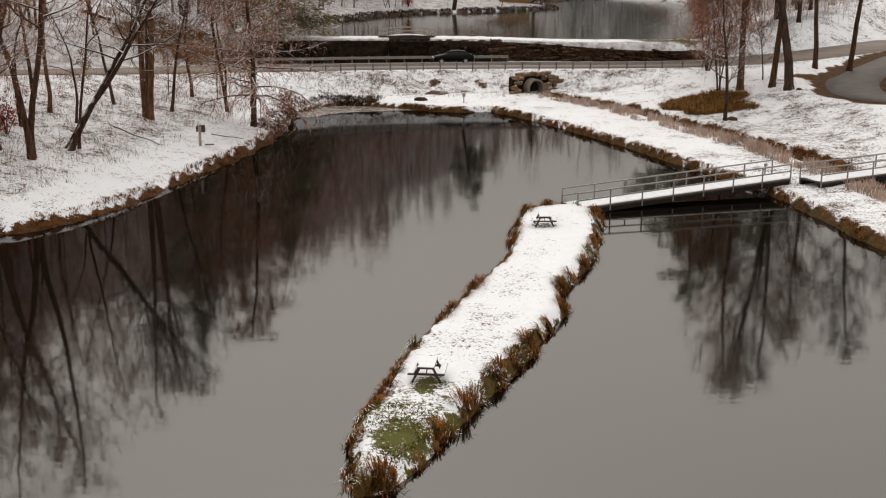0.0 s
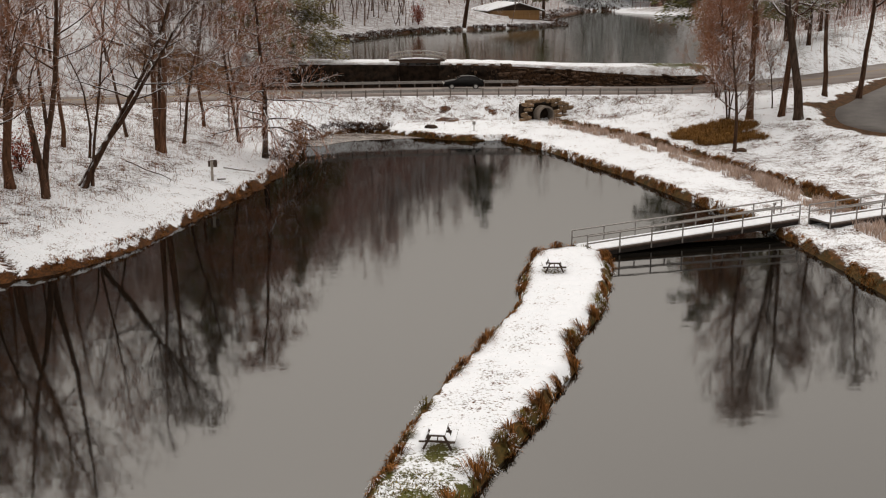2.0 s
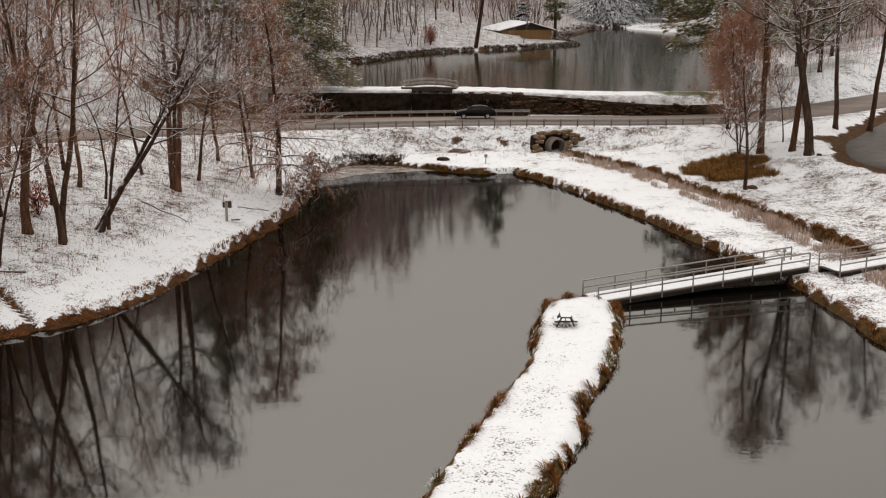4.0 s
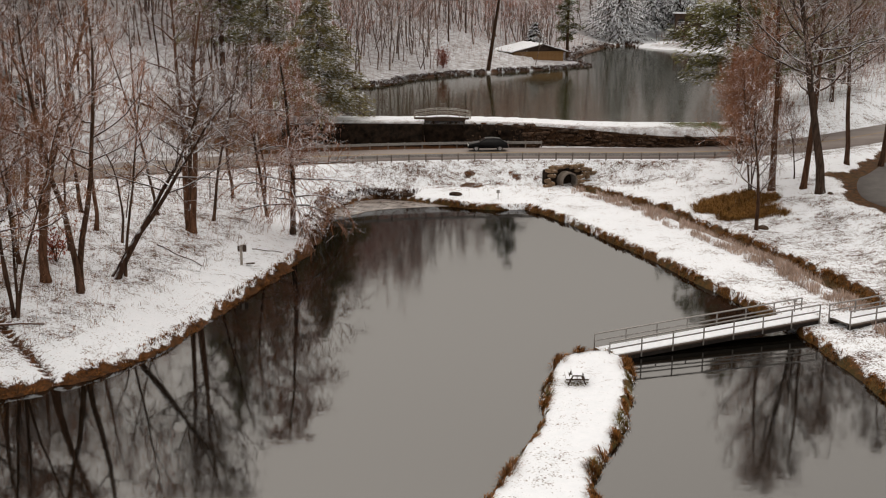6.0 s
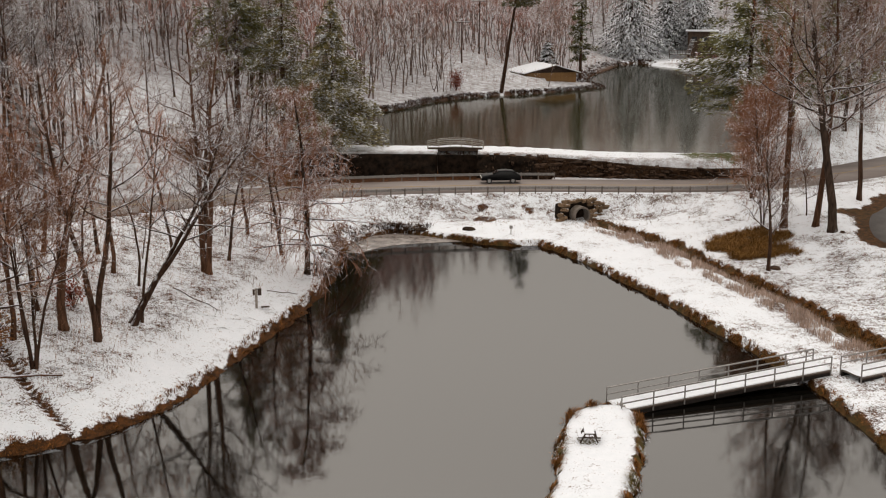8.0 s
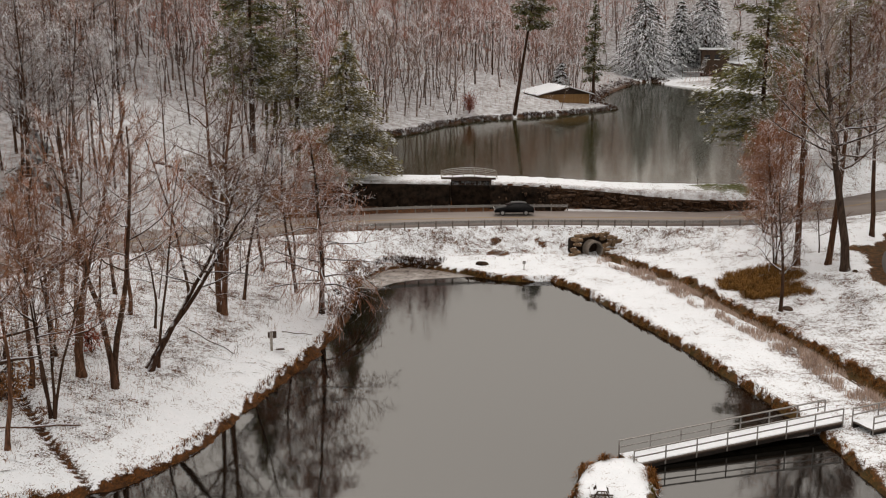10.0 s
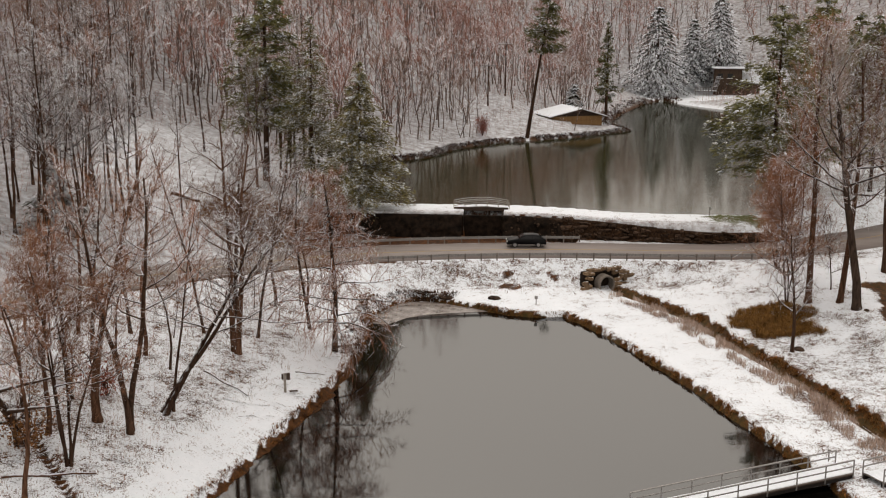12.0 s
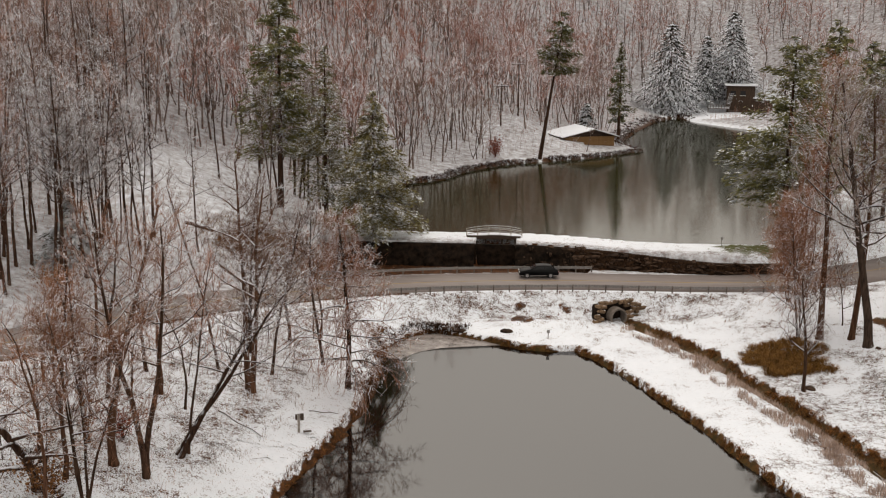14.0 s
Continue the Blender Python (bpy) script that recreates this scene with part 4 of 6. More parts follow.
def deck_cabin():
    x, y = 62.5, 356.0
    z = height(x, y)
    root = thing("lake_house", "brown board house with snowy flat roof and timber deck", "house", pose(x, y, z, 0, 0, -8))
    bm = bmesh.new()
    box(bm, (8.0, 7, 8.2), Matrix.Translation((0, 0, 3.4)), 0.03)
    part("wall", bm, M_BROWNWALL, root, "brown board wall")
    bm = bmesh.new()
    box(bm, (9.4, 8.6, 0.25), Matrix.Translation((0, 0, 7.62)), 0.05)
    part("roof", bm, M_DARKWOOD, root)
    bm = bmesh.new()
    box(bm, (9.5, 8.7, 0.30), Matrix.Translation((0, 0, 7.90)), 0.1)
    part("roof_snow", bm, M_SNOW, root, "white snow on the roof")
    bm = bmesh.new()
    box(bm, (5.2, 5.0, 4.4), Matrix.Translation((6.6, -1.2, 1.5)), 0.03)
    part("wing", bm, M_BROWNWALL, root, "low brown board wing")
    bm = bmesh.new()
    box(bm, (6.2, 6.0, 0.30), Matrix.Translation((6.6, -1.4, 3.92)) @ pose(0, 0, 0, 0, 8, 0), 0.1)
    part("wing_roof_snow", bm, M_SNOW, root, "white snow on the low roof")
    for wx in (-2.2, 0.6):
        bm = bmesh.new()
        box(bm, (1.5, 0.08, 1.3), Matrix.Translation((wx, -3.52, 5.6)), 0.01)
        pane = part("window", bm, M_GLASS, root, "dark window")
        bm = bmesh.new()
        box(bm, (1.7, 0.10, 0.12), Matrix.Translation((wx, -3.55, 4.88)), 0.01)
        part("sill", bm, M_WHITE, pane)
    dk = Vector((-6.2, -5.0, 1.2))
    bm = bmesh.new()
    box(bm, (6.4, 3.4, 0.16), Matrix.Translation(dk), 0.02)
    part("deck", bm, M_TIMBER, root, "weathered timber deck")
    bm = bmesh.new()
    box(bm, (6.2, 3.2, 0.1), Matrix.Translation(dk + Vector((0, 0, 0.13))), 0.03)
    part("deck_snow", bm, M_SNOW, root, "white snow on the deck")
    for k in range(9):
        bm = bmesh.new()
        box(bm, (0.16, 0.16, 1.1), Matrix.Translation(dk + Vector((-3.1 + k * 0.775, -1.6, 0.55))))
        part("baluster", bm, M_TIMBER, root)
    bm = bmesh.new()
    bar(bm, dk + Vector((-3.2, -1.6, 1.1)), dk + Vector((3.2, -1.6, 1.1)), 0.14, 0.1)
    part("deck_rail", bm, M_TIMBER, root)
    for k, (px, py) in enumerate(((-3.0, -1.5), (3.0, -1.5), (-3.0, 1.5), (3.0, 1.5))):
        bm = bmesh.new()
        gz = height(x + dk.x + px, y + dk.y + py) - z
        bar(bm, dk + Vector((px, py, 0)), Vector((dk.x + px, dk.y + py, gz - 0.3)), 0.18, 0.18)
        part("deck_post", bm, M_TIMBER, root)
    for s in (-0.6, 0.6):
        bm = bmesh.new()
        bar(bm, dk + Vector((2.4 + s, -0.5, 0.1)), Vector((-2.6 + s, -3.6, 5.6)), 0.12, 0.3)
        part("stair_stringer", bm, M_TIMBER, root)
    for k in range(12):
        bm = bmesh.new()
        p = (dk + Vector((2.4, -0.5, 0.1))).lerp(Vector((-2.6, -3.6, 5.6)), (k + 0.5) / 12)
        box(bm, (1.2, 0.32, 0.05), Matrix.Translation(p))
        part("tread", bm, M_SNOW, root, "snowy stair tread")
    return root


deck_cabin()


def utility_pole(x, y, h):
    root = thing("utility_pole", "grey timber utility pole with a snowy crossarm on the wooded shore", "utility pole", Matrix.Translation((x, y, height(x, y) - 0.3)), "utility poles")
    bm = bmesh.new()
    rod(bm, (0, 0, 0), (0, 0, h), 0.17, 0.11, 10)
    part("pole", bm, M_BARK, root)
    bm = bmesh.new()
    box(bm, (3.6, 0.14, 0.16), Matrix.Translation((0, -0.15, h - 0.5)), 0.02)
    part("crossarm", bm, M_TIMBER, root)
    bm = bmesh.new()
    box(bm, (3.6, 0.16, 0.06), Matrix.Translation((0, -0.15, h - 0.38)), 0.02)
    part("snow_cap", bm, M_SNOW, root)
    for s in (-1.6, -0.8, 0.8, 1.6):
        bm = bmesh.new()
        rod(bm, (s, -0.15, h - 0.42), (s, -0.15, h - 0.22), 0.05)
        part("insulator", bm, M_CONCRETE, root)


utility_pole(-6.3, 258, 9.5)
utility_pole(-2.6, 268, 12.5)


# ---- the car on the road ----
def car():
    root = thing("car", "black estate car on the damp asphalt road", "car", pose(1.2, 143.2, 3.18, 0, 0, 185))
    L, W = 4.85, 1.86
    prof = [(-2.42, 0.35), (-2.45, 0.72), (-2.36, 0.98), (-2.05, 1.10), (-1.5, 1.45), (-0.7, 1.54), (0.25, 1.50), (1.05, 1.06), (1.6, 0.98), (2.25, 0.84), (2.42, 0.62), (2.42, 0.35)]
    bm = bmesh.new()
    cross = [(-1, 0.0), (-0.97, 0.03), (0.97, 0.03), (1, 0.0)]
    rows = []
    for x, z in prof:
        narrow = 0.80 if z > 1.3 else (0.93 if z > 1.05 else 1.0)
        rows.append([bm.verts.new((x, s * W / 2 * narrow, z + dz)) for s, dz in cross])
    for r0, r1 in zip(rows, rows[1:]):
        for k in range(3):
            bm.faces.new((r0[k], r1[k], r1[k + 1], r0[k + 1]))
    for s in (0, 3):
        bm.faces.new([r[s] for r in rows])
    bm.faces.new([rows[0][k] for k in range(4)] + [rows[-1][k] for k in (3, 2, 1, 0)])
    bmesh.ops.recalc_face_normals(bm, faces=bm.faces[:])
    bmesh.ops.bevel(bm, geom=bm.edges[:], offset=0.04, segments=2, affect="EDGES")
    body = part("body", bm, M_PAINT, root, "glossy black body", smooth=True)
    for s in (-1, 1):
        for pts in (((-1.75, 1.12), (-1.42, 1.38), (-0.75, 1.45), (-0.75, 1.10)), ((-0.65, 1.10), (-0.65, 1.45), (0.2, 1.42), (0.85, 1.08))):
            bm = bmesh.new()
            vs = [bm.verts.new((x, s * (W / 2 * (0.965 - 0.13 * (z - 1.08) / 0.4) + 0.012), z)) for x, z in pts]
            bm.faces.new(vs)
            bmesh.ops.solidify(bm, geom=bm.faces[:], thickness=0.02)
            part("side_window", bm, M_GLASS, root, "dark glass")
    for pts in (((0.34, 1.47), (1.0, 1.10)), ((-1.58, 1.42), (-2.0, 1.14))):
        bm = bmesh.new()
        (xa, za), (xb, zb) = pts
        bm.faces.new([bm.verts.new(p) for p in ((xa, -0.68, za + 0.04), (xb, -0.80, zb + 0.04), (xb, 0.80, zb + 0.04), (xa, 0.68, za + 0.04))])
        bmesh.ops.solidify(bm, geom=bm.faces[:], thickness=0.02)
        part("windscreen", bm, M_GLASS, root, "dark glass")
    for x in (-1.45, 1.45):
        for s in (-1, 1):
            bm = bmesh.new()
            rod(bm, (x, s * 0.72, 0.33), (x, s * 0.95, 0.33), 0.33, None, 24)
            wheel = part("wheel", bm, M_TYRE, root)
            bm = bmesh.new()
            rod(bm, (x, s * 0.94, 0.33), (x, s * 0.965, 0.33), 0.21, None, 16)
            part("rim", bm, M_CHROME, wheel, "pale alloy rim")
    for x, mat, name in ((2.40, M_WHITE, "headlight"), (-2.43, M_REDLAMP, "tail_light")):
        for s in (-1, 1):
            bm = bmesh.new()
            box(bm, (0.1, 0.36, 0.16), Matrix.Translation((x, s * 0.68, 0.74)), 0.03)
            part(name, bm, mat, root)


car()


# ---- trees ----
class Wood:
    """Gathers tubes and slivers into plain arrays."""

    def __init__(self):
        self.v, self.f, self.n = [], [], 0
        self.slivers, self.hairs, self.cards = [], [], []

    def tube(self, pts, radii, k):
        pts = np.asarray(pts, dtype=float)
        t = np.gradient(pts, axis=0)
        t /= np.linalg.norm(t, axis=1, keepdims=True) + 1e-9
        ref = np.array([0.31, 0.95, 0.05]) if abs(t[0][2]) > 0.7 else np.array([0.02, 0.05, 1.0])
        u = np.cross(t, ref)
        u /= np.linalg.norm(u, axis=1, keepdims=True) + 1e-9
        w = np.cross(t, u)
        ang = np.arange(k) * 2 * np.pi / k
        ring = pts[:, None, :] + np.asarray(radii)[:, None, None] * (np.cos(ang)[None, :, None] * u[:, None, :] + np.sin(ang)[None, :, None] * w[:, None, :])
        self.v.append(ring.reshape(-1, 3))
        m = len(pts)
        i = np.arange(m - 1)[:, None] * k
        j = np.arange(k)[None, :]
        a, b = self.n + i + j, self.n + i + (j + 1) % k
        q = np.stack([a, b, b + k, a, b + k, a + k], -1).reshape(-1, 3)
        self.f.append(q)
        self.n += m * k

    def sliver(self, a, b, r):
        """A twig as a thin ridged leaf, broad at its foot."""
        self.slivers.append((*a, *b, r))

    def hair(self, a, b, r):
        """The finest twigs: one thin triangle each."""
        self.hairs.append((*a, *b, r))

    def card(self, c, u, w):
        self.cards.append((*c, *u, *w))

    def add(self, verts, pattern):
        n, k = verts.shape[:2]
        self.v.append(verts.reshape(-1, 3))
        self.f.append((self.n + np.arange(n)[:, None, None] * k + np.array(pattern)[None]).reshape(-1, 3))
        self.n += n * k

    def arrays(self):
        for rows, ridged in ((self.slivers, True), (self.hairs, False)):
            if not rows:
                continue
            rows = np.array(rows)
            a, b, r = rows[:, :3], rows[:, 3:6], rows[:, 6:]
            s = np.cross(b - a, np.array([0.3, 0.2, 1.0]))
            s *= r / (np.linalg.norm(s, axis=1, keepdims=True) + 1e-9)
            if ridged:
                self.add(np.stack([a - s, a + s, b, (a + b) / 2 + r * np.array([0, 0, 0.6])], 1), [[0, 1, 3], [0, 3, 2], [1, 2, 3]])
            else:
                self.add(np.stack([a - s, a + s, b], 1), [[0, 1, 2]])
        if self.cards:
            rows = np.array(self.cards)
            c, u, w = rows[:, :3], rows[:, 3:6], rows[:, 6:]
            self.add(np.stack([c - u, c + w, c + u, c - w], 1), [[0, 1, 2], [0, 2, 3]])
        self.slivers, self.hairs, self.cards = [], [], []
        return np.concatenate(self.v), np.concatenate(self.f)


def unit(v):
    return v / (math.sqrt(v.dot(v)) + 1e-9)


def bare_tree(seed, H, R, crown_from=0.35, spread=0.55, lean=(0, 0), limbs=16, twigs=(7, 6, 3), stems=1, droop=0.0, fine=True, reach=0.42, crook=0.045, slim=1.0):
    """A leafless tree: trunk arrays and crown arrays."""
    r = np.random.RandomState(seed)
    trunk, crown = Wood(), Wood()

    def grow(p, d, length, rad, level):
        segs = (9, 5, 3, 2)[level]
        pts, q, dd = [p], p.copy(), d.copy()
        for _ in range(segs):
            bend = r.normal(0, (crook, 0.15, 0.2, 0.25)[level], 3)
            dd = unit(dd + bend + np.array([0, 0, (0.02, 0.10 - droop, 0.06 - droop, 0.03)[level]]))
            q = q + dd * length / segs
            pts.append(q.copy())
        taper = np.linspace(1, (0.22, 0.25, 0.3, 0.3)[level], segs + 1)
        if level == 0:
            foot = pts[0] + (pts[1] - pts[0]) * min(0.5, 0.9 / np.linalg.norm(pts[1] - pts[0]))
            pts.insert(1, foot)
            taper = np.insert(taper, 1, 1.02)
            taper[0] = 1.40
        (trunk if level < 2 else crown).tube(pts, rad * taper, (9, 5, 3, 3)[level])
        return np.array(pts[:1] + pts[2:] if level == 0 else pts)

    for s in range(stems):
        a = r.uniform(0, 6.28)
        tilt = np.array([lean[0], lean[1], 1.0]) + (np.array([math.cos(a), math.sin(a), 0]) * (0.08 if stems < 4 else 0.16) if stems > 1 else 0)
        h = H * r.uniform(0.8, 1.0) if s else H
        foot = np.array([math.cos(a), math.sin(a), 0]) * (R * 1.1 if stems > 1 else 0) + np.array([0, 0, -0.25])
        main = grow(foot, unit(tilt), h, R * (0.8 if stems > 1 else 1), 0)
        az = r.uniform(0, 6.28)
        for i in range(limbs):
            f = crown_from + (1 - crown_from) * (i + r.uniform(0, 1)) / limbs
            x = f * (len(main) - 1)
            k = min(int(x), len(main) - 2)
            p = main[k] + (main[k + 1] - main[k]) * (x - k)
            az += 2.4 + r.normal(0, 0.35)
            up = 0.35 + 0.75 * (f - crown_from) / (1 - crown_from) + r.uniform(-0.15, 0.25)
            d = unit(np.array([math.cos(az), math.sin(az), up / max(spread, 0.05) * 0.42]))
            length = h * reach * (1.12 - f) * r.uniform(0.7, 1.2) + 0.6
            b1 = grow(p, d, length, slim * R * 0.52 * (1.15 - f) + 0.015, 1)
            for j in range(twigs[0]):
                g = (j + r.uniform(0.2, 1)) / twigs[0] * (len(b1) - 1.01)
                k1 = int(g)
                p1 = b1[k1] + (b1[k1 + 1] - b1[k1]) * (g - k1)
                d1 = unit(unit(b1[k1 + 1] - b1[k1]) * 0.8 + r.normal(0, 0.5, 3) + np.array([0, 0, 0.12 - droop]))
                b2 = grow(p1, d1, length * 0.42 * r.uniform(0.6, 1.2) + 0.25, 0.016 + R * 0.09 * (1.15 - f), 2)
                for m in range(twigs[1]):
                    g2 = r.uniform(0.15, 0.999) * (len(b2) - 1)
                    k2 = int(g2)
                    p2 = b2[k2] + (b2[k2 + 1] - b2[k2]) * (g2 - k2)
                    d2 = unit(unit(b2[k2 + 1] - b2[k2]) * 0.7 + r.normal(0, 0.5, 3))
                    e2 = p2 + d2 * (0.35 + length * 0.16) * r.uniform(0.6, 1.3)
                    crown.sliver(p2, e2, 0.017)
                    for _ in range(twigs[2]):
                        p3 = p2 + (e2 - p2) * r.uniform(0.2, 0.9)
                        crown.hair(p3, p3 + unit(d2 * 0.7 + r.normal(0, 0.5, 3)) * r.uniform(0.3, 0.9), 0.017)
    return trunk.arrays(), crown.arrays()


def needle_tree(seed, H, R, rad, whorls=16, arms=7, bare_to=0.12, droop=0.35, uneven=0.25, density=10, shape=1.0, card=0.34):
    """A conifer: a trunk, and boughs that carry many small sprays."""
    r = np.random.RandomState(seed)
    trunk, crown = Wood(), Wood()
    bendx, bendy = r.normal(0, 0.012, 2)
    pts = [np.array([bendx * H * t * t, bendy * H * t * t, H * t - 0.25]) for t in np.linspace(0, 1, 10)]
    trunk.tube(pts, R * np.linspace(1.25, 0.12, 10), 8)
    for w in range(whorls * arms):
        f = bare_to + (0.985 - bare_to) * (w + r.uniform(-1.5, 1.5) * (arms if uneven > 0.3 else 2)) / (whorls * arms)
        f = min(max(f, bare_to), 0.985)
        p = np.array([bendx * H * f * f, bendy * H * f * f, H * f])
        span = rad * (1 - ((f - bare_to) / (1.02 - bare_to)) ** shape) * (0.85 if f < bare_to + 0.1 else 1) + 0.25
        for a in range(1):
            az = r.uniform(0, 6.28)
            L = span * r.uniform(1 - uneven, 1 + uneven * 0.4)
            d = np.array([math.cos(az), math.sin(az), 0])
            n = 5
            bough = [p + d * L * t + np.array([0, 0, L * (0.18 * t - droop * t * t) + r.normal(0, 0.03)]) for t in np.linspace(0, 1, n)]
            trunk.tube(bough, (0.012 + 0.016 * L / 3) * np.linspace(1, 0.25, n) + 0.004, 3)
            side = np.array([-d[1], d[0], 0])
            for _ in range(int(density * max(L, 0.6))):
                t = r.uniform(0.12, 1.0) ** 0.8
                k = min(int(t * (n - 1)), n - 2)
                c = bough[k] + (bough[k + 1] - bough[k]) * (t * (n - 1) - k)
                c = c + side * r.normal(0, 0.17 * L * (1.15 - t) + 0.05) + np.array([0, 0, r.normal(-0.08, 0.10 + 0.045 * L)])
                u = unit(d * 0.8 + side * r.normal(0, 0.7) + np.array([0, 0, r.normal(-0.25, 0.2)])) * card * r.uniform(0.6, 1.4)
                s = unit(np.cross(u, np.array([r.normal(0, 0.45), r.normal(0, 0.45), 1.0]))) * card * r.uniform(0.18, 0.4)
                crown.card(c, u, s)
    return trunk.arrays(), crown.arrays()


def snowy_spruce(seed, H, rad, whorls=22):
    """A spruce whose drooping boughs carry snow over an inside coloured shade-dark: trunk, boughs and inner needles."""
    r = np.random.RandomState(seed)
    trunk, boughs, inner = Wood(), Wood(), Wood()
    trunk.tube([np.array([0, 0, H * t - 0.25]) for t in np.linspace(0, 1, 6)], 0.014 * H * np.linspace(1.2, 0.1, 6), 7)
    up = np.array([0, 0, 1.0])
    for w in range(whorls):
        f = 0.03 + 0.95 * w / whorls
        span = rad * (1 - f) ** 0.85 + 0.3
        arms = int(6 + 6 * (1 - f))
        for a in range(arms):
            az = 6.283 * (a + r.uniform(-0.3, 0.3)) / arms + w * 0.9
            d, L = np.array([math.cos(az), math.sin(az), 0]), span * r.uniform(0.75, 1.12)
            side = np.array([-d[1], d[0], 0])
            foot = up * (H * f + r.normal(0, 0.12))

            def along(t):
                return foot + d * L * t + up * L * (0.12 * t - 0.45 * t * t)

            trunk.tube([along(t) for t in (0, 0.35, 0.7, 1)], [0.05, 0.04, 0.025, 0.01], 3)
            for k in range(8):
                t = 0.18 + 0.82 * (k + r.uniform(0, 0.6)) / 8
                c = along(min(t, 1))
                for sign in (-1, 1):
                    way = unit(d * 0.8 + side * sign * r.uniform(0.35, 0.8) + up * r.uniform(-0.55, -0.2))
                    u = way * (0.16 * L * (1.15 - t) + 0.28) * r.uniform(0.8, 1.2)
                    boughs.card(c + u, u, unit(np.cross(u, up) + up * r.normal(0, 0.25)) * r.uniform(0.10, 0.22))
                # snowless needles, dark in colour to give the shaded gaps between boughs
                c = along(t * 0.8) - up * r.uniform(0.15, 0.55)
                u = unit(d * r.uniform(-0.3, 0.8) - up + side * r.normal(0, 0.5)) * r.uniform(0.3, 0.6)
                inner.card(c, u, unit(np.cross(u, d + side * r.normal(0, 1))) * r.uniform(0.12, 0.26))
    return trunk.arrays(), boughs.arrays(), inner.arrays()


def spruce(arrays, label, m):
    root = thing("spruce", label, "conifer", m, "conifers round the upper pond")
    part_raw("trunk", *arrays[0], M_BARK, root, smooth=True)
    part_raw("crown", *arrays[1], M_NEEDLE_SNOW, root, "drooping boughs under white snow")
    part_raw("inner_foliage", *arrays[2], M_NEEDLE_SHADE, root, "dark green needles")


def tree_thing(name, arrays, label, category, m, group="", bark=None, leaf=None):
    root = thing(name, label, category, m, group)
    part_raw("trunk", *arrays[0], bark or M_BARK, root, smooth=True)
    part_raw("crown", *arrays[1], leaf or M_TWIG, root)
    return root


def stand(x, y, turn=0.0, size=1.0, dz=-0.05):
    return Matrix.LocRotScale((x, y, height(x, y) + dz), Euler((0, 0, radians(turn))), (size, size, size))


# trees on the west bank, one by one
tree_thing("tree", bare_tree(21, 17.5, 0.27, 0.14, 1.0, (-0.03, 0), limbs=46, twigs=(10, 7, 4), droop=0.20, reach=0.40, slim=0.6), "bare tree with snowy arching branches over the water", "tree", stand(-16.9, 104.6, 30), "trees on the west bank", M_BARK_SNOW, M_TWIG)
tree_thing("tree", bare_tree(22, 16, 0.17, 0.45, 0.5, limbs=14, reach=0.3), "slender straight bare tree on the snowy bank", "tree", stand(-20.1, 109.7), "trees on the west bank")
tree_thing("tree", bare_tree(23, 21, 0.36, 0.45, 0.7, (0.08, 0), limbs=16, twigs=(7, 6, 3), stems=2, reach=0.38), "tall thick bare tree with a double trunk in snow", "tree", stand(-24.6, 99.0), "trees on the west bank", M_BARK_WARM)
tree_thing("tree", bare_tree(24, 16, 0.15, 0.4, 0.5, (0.17, 0.03), 12), "slender leaning bare tree on the snowy bank", "tree", stand(-24.0, 103.8), "trees on the west bank")
tree_thing("tree", bare_tree(25, 18, 0.14, 0.4, 0.5, (-0.08, 0), 11), "thin bare tree on the snowy bank", "tree", stand(-28.5, 102.0), "trees on the west bank")
tree_thing("tree", bare_tree(26, 17, 0.29, 0.45, 0.8, (0.46, 0.10), 15, (6, 5, 3), slim=0.6, reach=0.5, stems=2, crook=0.08), "dark leaning bare tree forked over the snowy bank", "tree", stand(-27.0, 83.5), "trees on the west bank")
tree_thing("tree", bare_tree(27, 16, 0.12, 0.45, 0.5, (0.04, 0), 10), "thin bare tree on the snowy bank", "tree", stand(-26.3, 84.2), "trees on the west bank")
tree_thing("tree", bare_tree(28, 20, 0.31, 0.45, 0.7, (0.05, 0), 15, (6, 5, 3), slim=0.6, stems=2, crook=0.09), "bare tree with two dark trunks in snow", "tree", stand(-27.9, 79.4), "trees on the west bank")
tree_thing("tree", bare_tree(29, 20, 0.34, 0.42, 0.7, (-0.03, 0.05), 16, (6, 5, 3), slim=0.6, crook=0.08), "bare tree with an orange-brown trunk in snow", "tree", stand(-30.7, 80.0), "trees on the west bank", M_BARK_WARM, M_TWIG_RED)
tree_thing("tree", bare_tree(30, 15, 0.14, 0.40, 0.7, (0.02, 0), 9, stems=4, twigs=(8, 7, 4)), "clump of bare stems rising from one snowy stool", "tree", stand(-30.2, 73.0), "trees on the west bank", None, M_TWIG_RED)
tree_thing("tree", bare_tree(31, 12, 0.36, 0.12, 1.0, (-0.06, 0.0), 18, (6, 4, 2), slim=1.15, reach=0.62, crook=0.19, droop=0.08), "crooked dark bare tree with snowy limbs", "tree", stand(-34.2, 74.6), "trees on the west bank", M_BARK)
west = [bare_tree(40, 16, 0.20, 0.44, 0.6, limbs=13, twigs=(5, 5, 3), slim=0.7, reach=0.42, crook=0.08), bare_tree(41, 13, 0.16, 0.42, 0.7, (0.06, 0), limbs=12, twigs=(5, 5, 3), slim=0.7, crook=0.10), bare_tree(42, 18, 0.24, 0.48, 0.6, (-0.04, 0), limbs=14, twigs=(5, 5, 3), slim=0.7, reach=0.36, crook=0.06)]
west_things = {}
rng = random.Random(8)
